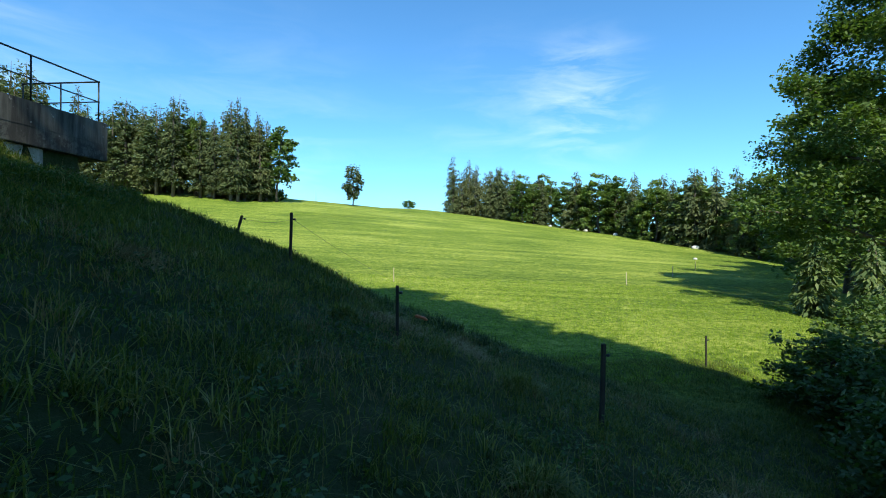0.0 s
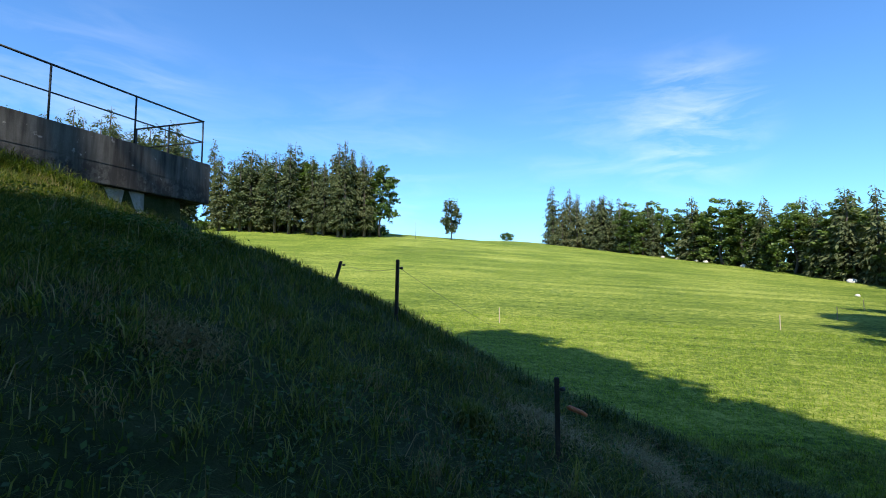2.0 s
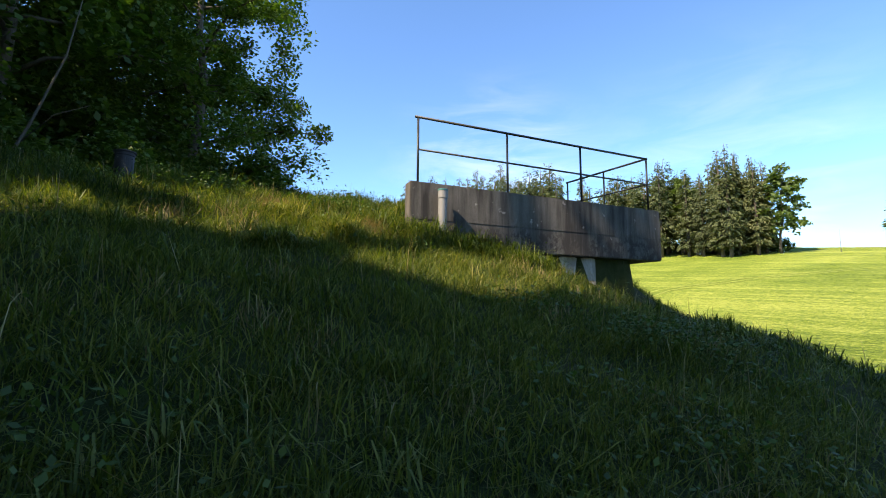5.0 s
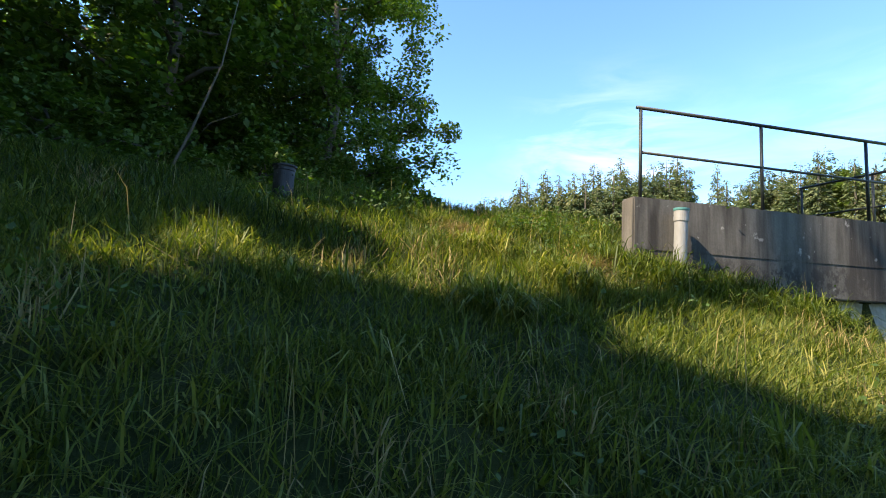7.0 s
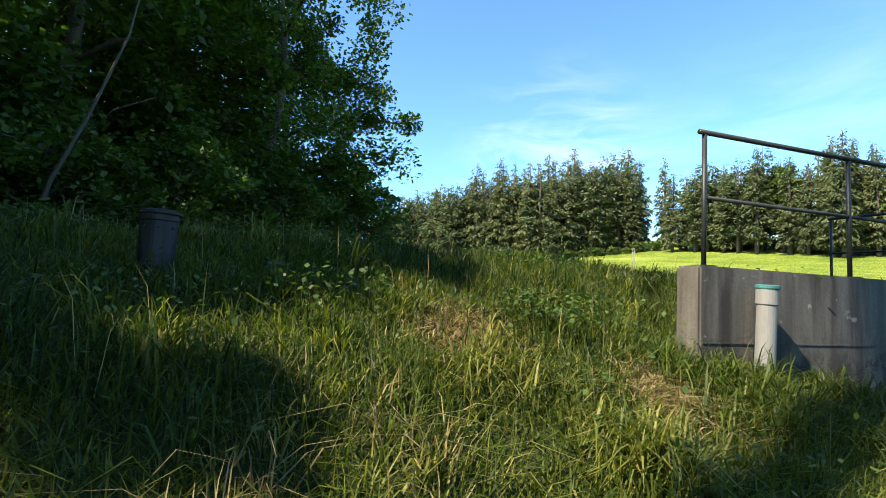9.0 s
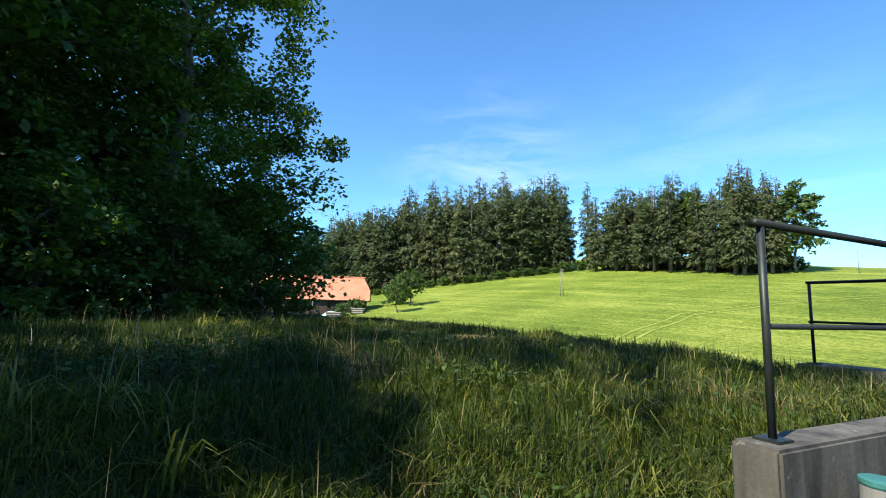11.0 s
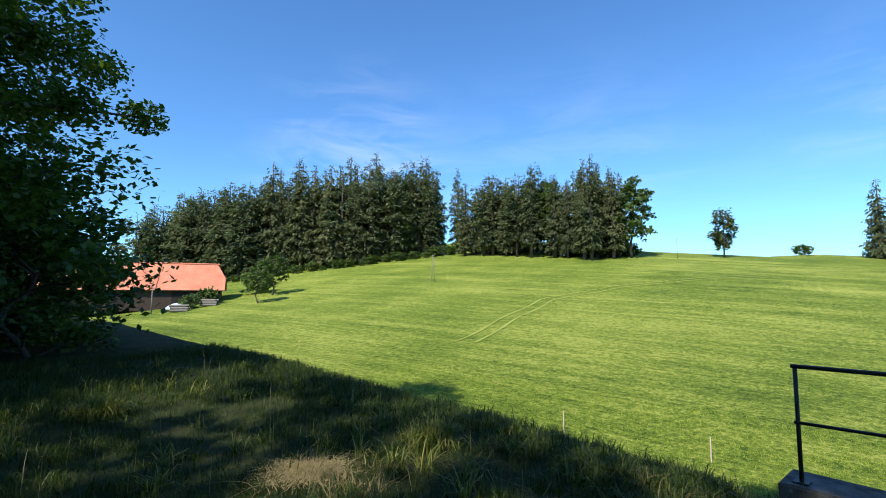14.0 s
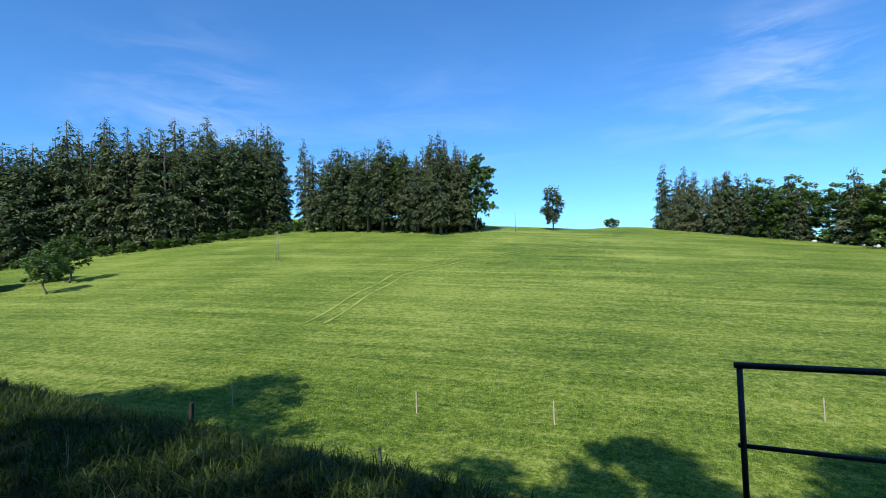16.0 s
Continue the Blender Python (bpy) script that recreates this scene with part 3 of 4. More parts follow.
def near_woods():
    g = "trees of the near wood"
    edge = broadleaf(101, -27.2, 8.3, 20, 7.4, 0.14, 52000, 0.185, "tall ash tree with drooping boughs at the wood's edge", girth=0.3, clumps=120, group=g, crown_low=0.04, dome=1.45, foot=0.9, puff=0.14)
    second = broadleaf(102, -24.0, 2.0, 18, 5.6, 0.2, 24000, 0.25, "dense dark broad-leaved tree in the near wood", girth=0.26, clumps=170, group=g, crown_low=0.06)
    third = broadleaf(103, -22.0, -4.5, 20, 5.5, 0.22, 22000, 0.26, "tall shaded tree in the near wood", girth=0.3, clumps=160, group=g, crown_low=0.08)
    for p, x, y, a, s in ((second, -32, 6, 70, 1.05), (edge, -30, 4, 190, 1.0), (third, -29, -1, 140, 1.05), (second, -21, -11, 200, 1.0), (third, -35, 1, 20, 1.1), (second, -33, 10.0, 310, 0.8)):
        copy_thing(p, pose(x, y, gz(x, y) - 0.1, 0, 0, a) @ Matrix.Scale(s, 4))
    # thicket under them
    b = broadleaf(111, -22.5, 8.0, 3.2, 2.2, 0.08, 6000, 0.145, "dark leafy hazel bush at the foot of the wood", name="bush", girth=0.05, clumps=70, group="bushes at the foot of the wood", crown_low=0.0, category="bush")
    rng = np.random.default_rng(12)
    for x, y, s in ((-24.8, 11.0, 1.1), (-28, 11.6, 1.7), (-30, 7, 2.2), (-27, 3.4, 2.3), (-26, -2, 2.3), (-25, -8, 2.4), (-32, 12, 1.6), (-33, 2, 2.2), (-34, -3, 2.4), (-30, -10, 2.4), (-21.2, 5.2, 1.1), (-20.6, 2.6, 1.0), (-19.5, 0.2, 1.15), (-18.8, -3.0, 1.2), (-18, -6.2, 1.2), (-25.5, 7.0, 1.5), (-23, 1, 1.6), (-22, -5, 1.6), (-28.5, 11.0, 1.1)):
        copy_thing(b, pose(x, y, gz(x, y) - 0.1, 0, 0, rng.uniform(0, 360)) @ Matrix.Scale(s, 4))
    # a slender leaning stem before the thicket
    e = thing("sapling", -19.0, 2.6, gz(-19.0, 2.6), "slender leaning grey sapling stem before the thicket", "sapling")
    part("trunk", tube_bm([(0, 0, -0.2), (0.1, 0.3, 1.3), (0.15, 0.75, 2.6), (0.1, 1.3, 4.6), (0.1, 1.6, 7.0)], [0.05, 0.042, 0.035, 0.024, 0.01], 7), BARK, e, smooth=True)
    part("branch", tube_bm([(0.12, 0.6, 2.1), (0.3, 1.2, 2.9), (0.4, 1.9, 3.3)], [0.02, 0.014, 0.006], 6), BARK, e, smooth=True)
    # unseen trees behind the path, which shade the bank
    g2 = "trees behind the path"
    back = broadleaf(121, -0.2, -7.0, 30, 4.6, 0.22, 9500, 0.62, "tall broad-leaved tree behind the path", girth=0.3, clumps=180, group=g2)
    for x, y, s, a in ((0.6, -6.0, 1.2, 90), (3.8, -6.5, 1.08, 150), (-1.0, -13, 1.3, 300), (2.5, -13, 1.3, 20), (7.2, -8.0, 0.9, 60), (10.6, -8.5, 0.55, 130), (7.5, -14, 1.1, 240)):
        copy_thing(back, pose(x, y, gz(x, y) - 0.1, 0, 0, a) @ Matrix.Scale(s, 4))
    # added out of view; heights and gaps set by where sun should reach the bank
    small = broadleaf(123, -10.6, -9.5, 15.0, 3.6, 0.2, 5500, 0.55, "unseen young broad-leaved tree behind the path, shading the bank", girth=0.16, clumps=130, group=g2, crown_low=0.1)
    for x, y, s, a in ((-14.2, -9.0, 1.0, 40), (-6.0, -7.2, 0.96, 200), (-3.6, -6.6, 1.3, 75), (-10.9, -6.9, 0.95, 310), (-17.8, -9.5, 1.05, 100), (-12.4, -13.0, 1.1, 250), (-8.8, -13.0, 1.1, 10)):
        copy_thing(small, pose(x, y, gz(x, y) - 0.1, 0, 0, a) @ Matrix.Scale(s, 4))
    high = broadleaf(122, -7.6, -7.0, 32, 4.4, 0.74, 5600, 0.5, "unseen tall high-crowned tree behind the path, shading the bank", girth=0.32, clumps=110, group=g2)
    middle = broadleaf(124, -13.0, -6.0, 27, 4.2, 0.54, 1700, 0.5, "unseen tall broad-leaved tree on the bank behind the path, for dappled shade", girth=0.3, clumps=150, group=g2)
    for x, y, s, a in ((-20.8, -6.5, 0.95, 80),):
        copy_thing(middle, pose(x, y, gz(x, y) - 0.1, 0, 0, a) @ Matrix.Scale(s, 4))


def right_side():
    broadleaf(131, 29.0, 27.2, 22.5, 11.2, 0.12, 90000, 0.25, "huge spreading maple at the meadow's eastern edge", girth=0.5, clumps=260, crown_low=0.1, dome=1.05, puff=0.115, foot=0.85, leaf=OAK_LEAF, group="trees of the eastern edge")
    t = broadleaf(132, 36, 38, 18, 6.5, 0.18, 16000, 0.42, "broad green tree behind the maple", girth=0.4, clumps=150, crown_low=0.04, leaf=OAK_LEAF, group="trees of the eastern edge")
    for x, y, s in ((45, 46, 1.0), (52, 55, 0.95), (36, 22, 1.0)):
        copy_thing(t, pose(x, y, gz(x, y), 0, 0, x * 40) @ Matrix.Scale(s, 4))
    g = "young spruces on the gully's edge"
    s0 = conifer(141, 21.7, 25.6, 4.2, 1.25, 0.03, "young light green spruce by the meadow", g, YOUNG_NEEDLE, 12, "young_spruce", 1500, 0.36)
    for x, y, s in ((21.8, 22.4, 1.0), (19.5, 19.2, 0.85), (22.5, 19.5, 1.1), (16.2, 14.8, 0.75), (18.8, 15.4, 0.95)):
        copy_thing(s0, pose(x, y, gz(x, y), 0, 0, x * 77) @ Matrix.Scale(s, 4))
    b = broadleaf(151, 8.6, 9.0, 1.9, 1.5, 0.06, 6500, 0.12, "tangled leafy bramble bush in the gully", name="bush", leaf=BUSH_LEAF, girth=0.03, clumps=80, group="bushes in the gully", crown_low=0.0, category="bush")
    rng = np.random.default_rng(13)
    for x, y, s in ((6.6, 6.6, 0.8), (7.6, 7.4, 1.0), (10.0, 9.0, 1.1), (9.2, 11.0, 1.0), (11.4, 11.4, 1.2), (13, 12.8, 1.25), (12.4, 9.6, 1.3), (6.2, 4.9, 0.8), (8.0, 5.6, 1.1), (14.6, 15.2, 1.2), (16, 13.6, 1.4), (10.5, 6.8, 1.3), (17.4, 15.2, 1.6), (15.2, 11.8, 1.6), (18.6, 17.2, 1.5)):
        copy_thing(b, pose(x, y, gz(x, y) - 0.1, 0, 0, rng.uniform(0, 360)) @ Matrix.Scale(s, 4))


# ---- headwall with railing ----
def wall_place(u, v, z):
    return (WALL_O[0] + u * WALL_U[0] + v * WALL_V[0], WALL_O[1] + u * WALL_U[1] + v * WALL_V[1], z)


TOP = 4.85
WALL_TURN = Matrix(((WALL_U[0], WALL_V[0], 0, 0), (WALL_U[1], WALL_V[1], 0, 0), (0, 0, 1, 0), (0, 0, 0, 1)))


def wall_box(u0, u1, v0, v1, z0, z1, bevel=0.015):
    c = wall_place((u0 + u1) / 2, (v0 + v1) / 2, z0)
    return box_bm(u1 - u0, v1 - v0, z1 - z0, Matrix.Translation(c) @ WALL_TURN, bevel)


def build_headwall():
    h = tagged(new("headwall"), "stained grey concrete headwall set into the grassy bank", "wall", kind="structure")
    part("side_wall", wall_box(-0.16, 4.84, -0.12, 0.10, 3.9, TOP), CONCRETE, h)
    part("wall_foot", wall_box(-0.15, 1.6, -0.10, 0.09, 2.6, 3.897), CONCRETE, h)
    part("front_wall", wall_box(4.34, 4.836, 0.102, 2.16, 3.902, TOP - 0.003), CONCRETE, h)
    part("deck", wall_box(3.3, 4.337, 0.103, 2.1, 3.95, 4.70), CONCRETE, h)
    part("pier", wall_box(1.603, 3.35, 0.0, 2.1, 1.0, 3.896), PALE_CONCRETE, h, "paler smooth concrete pier under the slab")
    # board marks left by the formwork, standing a little proud
    for z in (4.30,):
        part("form_line", wall_box(-0.14, 4.82, -0.126, -0.12, z, z + 0.012, 0.002), CONCRETE, h)


def build_railing():
    r = tagged(new("railing"), "dark painted iron pipe railing on the concrete headwall", "railing")
    rise = 1.02
    spots = [(0.0, 0.0), (1.56, 0.0), (3.08, 0.0), (4.69, 0.0), (4.58, 1.0), (4.47, 2.01)]
    for u, v in spots:
        p = part("post", tube_bm([wall_place(u, v, TOP - 0.05), wall_place(u, v, TOP + rise - 0.02)], 0.018, 10), IRON, r, smooth=True)
        part("base_plate", wall_box(u - 0.06, u + 0.06, v - 0.06, v + 0.06, TOP - 0.002, TOP + 0.012, 0.003), IRON, p)
    for z, k in ((TOP + rise, 0.020), (TOP + rise * 0.51, 0.015)):
        name = "handrail" if z > TOP + 0.8 else "mid_rail"
        part(name, tube_bm([wall_place(-0.05 if name == "handrail" else 0, 0, z), wall_place(4.71, 0, z)], k, 10), IRON, r, smooth=True)
        part(name, tube_bm([wall_place(4.69, -0.02, z), wall_place(4.466, 2.04, z)], k, 10), IRON, r, smooth=True)


def build_pipe():
    x, y, _ = wall_place(0.28, -0.235, 0)
    t = thing("drain_pipe", x, y, 3.75, "grey plastic drain pipe standing against the concrete wall", "pipe")
    t.rotation_euler = (0, radians(2), 0)
    part("pipe", lathe_bm([(0.063, 0), (0.063, 0.84), (0.071, 0.85), (0.071, 0.96), (0.064, 0.965)]), PVC, t, smooth=False)
    part("rim", lathe_bm([(0.074, 0.955), (0.077, 0.962), (0.077, 0.98), (0.062, 0.985)]), PVC_RIM, t, "teal rubber rim")


def build_vent():
    x, y = -10.66, 5.0
    t = thing("vent_shaft", x, y, 4.46, "dark metal vent shaft with a flat lid in tall grass", "vent")
    part("body", lathe_bm([(0.105, 0), (0.105, 0.46), (0.112, 0.465), (0.112, 0.5)], 32), VENT_STEEL, t)
    part("lid", lathe_bm([(0.122, 0.5), (0.126, 0.507), (0.126, 0.52), (0.07, 0.538), (0.015, 0.545)], 32), VENT_STEEL, t)
    for k in range(8):
        a = k * math.pi / 4
        part("rivet", lathe_bm([(0.008, 0), (0.008, 0.006), (0.003, 0.009)], 8), IRON, t).matrix_basis = pose(0.105 * math.cos(a), 0.105 * math.sin(a), 0.42, 0, 90, 0) if k == 0 else pose(0.105 * math.cos(a), 0.105 * math.sin(a), 0.42, 0, 90, math.degrees(a))


# ---- fences ----
def fence_post(x, y, top, lean=(0.0, 0.0), width=0.045, mat=POST_WOOD, label="dark weathered fence post in the grass", group="dark fence posts", name="fence_post", insulator=True):
    z = gz(x, y)
    t = thing(name, x, y, z, label, "post", group)
    h = top - z
    bm = box_bm(width, width, h + 0.25, Matrix.Translation((0, 0, -0.25)), width * 0.12)
    for v in bm.verts:
        k = v.co.z / h
        v.co.x += lean[0] * k
        v.co.y += lean[1] * k
    part("shaft", bm, mat, t)
    if insulator:
        part("insulator", tube_bm([(lean[0] + width / 2, lean[1], h * 0.86), (lean[0] + width / 2 + 0.03, lean[1], h * 0.86), (lean[0] + width / 2 + 0.055, lean[1], h * 0.865)], [0.012, 0.024, 0.018], 8), INSULATOR, t, "black plastic insulator", True)
    return t


def wire(pts, sag=0.05, r=0.0035):
    line = []
    for a, b in zip(pts, pts[1:]):
        a, b = Vector(a), Vector(b)
        for k in range(8):
            f = k / 8
            line.append(a.lerp(b, f) - Vector((0, 0, sag * 4 * f * (1 - f))))
    line.append(Vector(pts[-1]))
    w = part("fence_wire", tube_bm(line, r, 5), WIRE)
    tagged(w, "thin sagging electric fence wire", "wire", "fence wires")


def build_fences():
    fence_post(2.26, 7.05, 0.42, (0.03, 0), 0.055)
    fence_post(-0.45, 7.86, 1.14)
    fence_post(-2.63, 10.2, 2.39, (0.02, 0), 0.05)
    fence_post(-4.34, 11.9, 2.46, (0.15, 0), 0.055, label="leaning dark fence post on the bank's edge")
    fence_post(8.6, 14.8, gz(8.6, 14.8) + 0.95)
    fence_post(-19.5, 18.0, gz(-19.5, 18.0) + 0.62, (0.05, 0), 0.085, label="stout dark fence post below the bank", insulator=False)
    wire([(-4.0, 11.9, 2.35), (-2.58, 10.2, 2.26), (-0.9, 13.5, 0.9)], 0.06, 0.003)
    k = dict(width=0.05, mat=STAKE_WOOD, label="thin pale fence stake on the mown meadow", group="pale meadow stakes", name="fence_stake", insulator=False)
    fence_post(-15.1, 18.3, 3.05, **k)
    for x, y in ((-12.77, 30.3), (-28, 28.6), (-18.9, 30), (-1.93, 33.5), (16.3, 37.2), (24.6, 45.3), (32.2, 54.0)):
        fence_post(x, y, gz(x, y) + 1.0, **k)
    wire([(-17.0, 19.4, 2.6), (-15.1, 18.3, 2.98), (-12.6, 19.6, 1.2)], 0.05)


def build_small_things():
    x, y = -0.1, 9.3
    t = thing("plastic_handle", x, y, gz(x, y) + 0.18, "bright orange plastic handle lying in the grass", "handle", turn=-35)
    part("grip", tube_bm([(-0.13, 0, 0.03), (-0.1, 0, 0.035), (0.08, 0, 0.0), (0.13, 0, -0.02)], [0.018, 0.032, 0.03, 0.02], 10), ORANGE, t, smooth=True)
    # utility poles on the hill
    x, y = -67.7, 84.4
    t = thing("utility_pole", x, y, gz(x, y), "slim grey wooden double utility pole on the meadow", "pole")
    for dx in (-0.35, 0.35):
        part("pole", tube_bm([(dx, 0, -0.3), (dx * 0.5, 0, 5.6)], [0.075, 0.05], 8), PALE_BARK, t, smooth=True)
    part("crossbar", box_bm(0.8, 0.1, 0.12, Matrix.Translation((0, -0.12, 5.3)), 0.01), PALE_BARK, t)
    x, y = -30.4, 138
    t = thing("mast", x, y, gz(x, y), "thin pale mast on the crest", "pole")
    part("pole", tube_bm([(0, 0, -0.3), (0, 0, 5.2)], [0.08, 0.05], 8), PALE_BARK, t, smooth=True)
    # pale field stones along the woods
    rng = np.random.default_rng(5)
    for x, y, s in ((-59.4, 136, 1.2), (26, 157, 0.7), (40, 142, 0.55), (43, 139, 0.6), (46.5, 135.5, 0.6), (48, 133.5, 0.65), (53, 124.5, 0.7), (58.5, 97, 0.8), (42, 70, 0.3)):
        bm = bmesh.new()
        bmesh.ops.create_icosphere(bm, subdivisions=2, radius=1)
        for v in bm.verts:
            v.co *= 1 + 0.25 * noise.noise(v.co * 1.7 + Vector((x, y, 0)))
            v.co = Vector((v.co.x * s, v.co.y * s * 0.8, v.co.z * s * 0.7))
        o = part("field_stone", bm, STONE, smooth=True)
        o.matrix_basis = pose(x, y, gz(x, y) + 0.25 * s)
        tagged(o, "pale field stone at the wood's edge", "stone", "pale stones along the woods")


def build_barn():
    turn, length, depth, eave, rise = 59.0, 44.0, 11.0, 3.2, 4.8
    x, y = -115.6, 40.8
    z = gz(-100, 57) - 0.6
    t = thing("barn", x, y, z, "long dark wooden barn with a red tiled roof", "barn", turn=turn)
    hl, hd = length / 2, depth / 2
    part("front_wall", box_bm(length, 0.25, eave + 1.2, Matrix.Translation((0, -hd, -1.2)), 0.02), BARN_WOOD, t)
    part("back_wall", box_bm(length, 0.25, eave + 1.2, Matrix.Translation((0, hd, -1.2)), 0.02), BARN_WOOD, t)
    for s in (-1, 1):
        part("end_wall", box_bm(0.25, depth - 0.3, eave + 1.2, Matrix.Translation((s * (hl - 0.13), 0, -1.2)), 0.02), BARN_WOOD, t)
    over = 0.9
    for s in (-1, 1):
        n = 15
        verts, faces = [], []
        for k in range(n + 1):
            f = k / n
            yy, zz = s * (hd + over) * (1 - f), eave - 0.55 + (rise + 0.55) * f
            step = 0.10 * (1 if k < n else 0)
            hip = max(0, f - 0.45) * 3.0
            for lift in ((step, 0) if k else (step,)):
                verts += [(-hl - over + hip, yy, zz + lift), (hl + over - hip, yy, zz + lift)]
        for i in range(0, len(verts) - 2, 2):
            q = (i, i + 1, i + 3, i + 2)
            faces.append(q if s < 0 else q[::-1])
        r = link_mesh("roof", verts, faces, ROOF_TILE, t, "weathered red clay tile roof")
        m = r.modifiers.new("thick", "SOLIDIFY")
        m.thickness = 0.14
    for s in (-1, 1):
        e = hl + over
        h0, h1 = e, e - 1.65
        v = [(s * h0, -(hd + over) * 0.55, eave + 1.85), (s * h0, (hd + over) * 0.55, eave + 1.85), (s * h1, 0, eave + rise)]
        v2 = [(a - s * 0.15, b, c - 0.15) for a, b, c in v]
        link_mesh("roof_hip", v + v2, [(0, 1, 2), (3, 5, 4), (0, 3, 4, 1), (1, 4, 5, 2), (2, 5, 3, 0)], ROOF_TILE, t)
        g = [(s * (hl - 0.1), -hd, eave - 0.01), (s * (hl - 0.1), hd, eave - 0.01), (s * (hl - 0.1), 1.6, eave + 2.6), (s * (hl - 0.1), -1.6, eave + 2.6)]
        g2 = [(a - s * 0.2, b, c) for a, b, c in g]
        link_mesh("gable", g + g2, [(0, 1, 2, 3), (7, 6, 5, 4), (0, 4, 5, 1), (2, 6, 7, 3)], BARN_WOOD, t)
    part("ridge_cap", tube_bm([(-hl + 0.4, 0, eave + rise + 0.1), (hl - 0.4, 0, eave + rise + 0.1)], 0.16, 8), ROOF_TILE, t)
    part("fire_wall_strip", box_bm(0.35, 8.1, 0.16, Matrix.Translation((11.0, -3.1, eave + 2.25)) @ pose(0, 0, 0, 39.5), 0.02), ROOF_TILE, t)
    # near-black panels on the closed wall paint the shade inside open doorways
    for xx, w in ((15.5, 3.4), (5, 3.0), (-2, 2.6)):
        d = part("doorway", box_bm(w, 0.12, 2.5, Matrix.Translation((xx, -hd - 0.1, 0)), 0.02), OPENING_SHADE, t, "dark panel painted as the shaded inside of a barn doorway")
        part("lintel", box_bm(w + 0.4, 0.16, 0.2, Matrix.Translation((xx, -hd - 0.12, 2.5)), 0.02), BARN_WOOD, d)
    g = "log piles in the barn yard"
    rng = np.random.default_rng(77)
    for px, py, turn in ((-95.0, 52.5, 50), (-93.8, 46.6, 66), (-98.6, 54.2, 30)):
        pile = thing("log_pile", px, py, gz(px, py), "weathered pile of stacked logs in the barn yard", "logs", g, turn)
        for row in range(3):
            for k in range(5 - row):
                c = (k - (4 - row) / 2) * 0.46
                part("log", tube_bm([(-1.3 + rng.uniform(-0.2, 0.2), c, 0.2 + row * 0.4), (1.3 + rng.uniform(-0.2, 0.2), c, 0.2 + row * 0.4)], 0.22 * rng.uniform(0.85, 1.05), 8), PALE_BARK, pile)
    x, y = -98.0, 44.0
    p = thing("yard_pole", x, y, gz(x, y), "pale wooden pole in the barn yard", "pole")
    part("pole", tube_bm([(0, 0, -0.3), (0, 0, 5.6)], [0.13, 0.1], 8), PALE_BARK, p, smooth=True)
    bm = bmesh.new()
    bmesh.ops.create_grid(bm, x_segments=12, y_segments=8, size=1)
    for v in bm.verts:
        v.co = Vector((v.co.x * 2.6, v.co.y * 1.6, 1.1 * (1 - v.co.x ** 2) * (1 - v.co.y ** 2) + 0.12 * noise.noise(v.co * 3) + 0.1))
    bmesh.ops.solidify(bm, geom=bm.faces[:], thickness=0.06)
    o = part("tarpaulin", bm, TARP, smooth=True)
    o.matrix_basis = pose(-97.5, 48.5, gz(-97.5, 48.5), 0, 0, 59)
    tagged(o, "pale blue tarpaulin over a heap in the yard", "tarpaulin")


def build_tracks():
    """Wheel marks pressed into the mown grass."""
    for off in (-0.9, 0.9):
        line = [(-34.4, 45.5), (-36.6, 60), (-37.7, 72.2), (-36.2, 77), (-32, 88), (-24, 100), (-4, 122), (20, 138)]
        pts = []
        for (x0, y0), (x1, y1) in zip(line, line[1:]):
            n = int(math.hypot(x1 - x0, y1 - y0) / 0.8)
            pts += [(x0 + (x1 - x0) * k / n, y0 + (y1 - y0) * k / n) for k in range(n)]
        verts, faces = [], []
        for k, (x, y) in enumerate(pts):
            x1, y1 = pts[min(k + 3, len(pts) - 1)]
            x0, y0 = pts[max(k - 3, 0)]
            d = math.hypot(x1 - x0, y1 - y0)
            nx, ny = (y1 - y0) / d, -(x1 - x0) / d
            for w in (-0.14, 0.14):
                q = off + w * (1 + 0.35 * math.sin(k * 0.53 + off * 2)) + 0.16 * math.sin(k * 0.31)
                verts.append((x + nx * q, y + ny * q, gz(x + nx * q, y + ny * q) + 0.07))
            if k:
                i = 2 * k
                faces.append((i - 2, i - 1, i + 1, i))
        o = link_mesh("wheel_track", verts, faces, TRACK)
        tagged(o, "pale wheel track pressed into the mown meadow", "track", "wheel tracks", "structure")


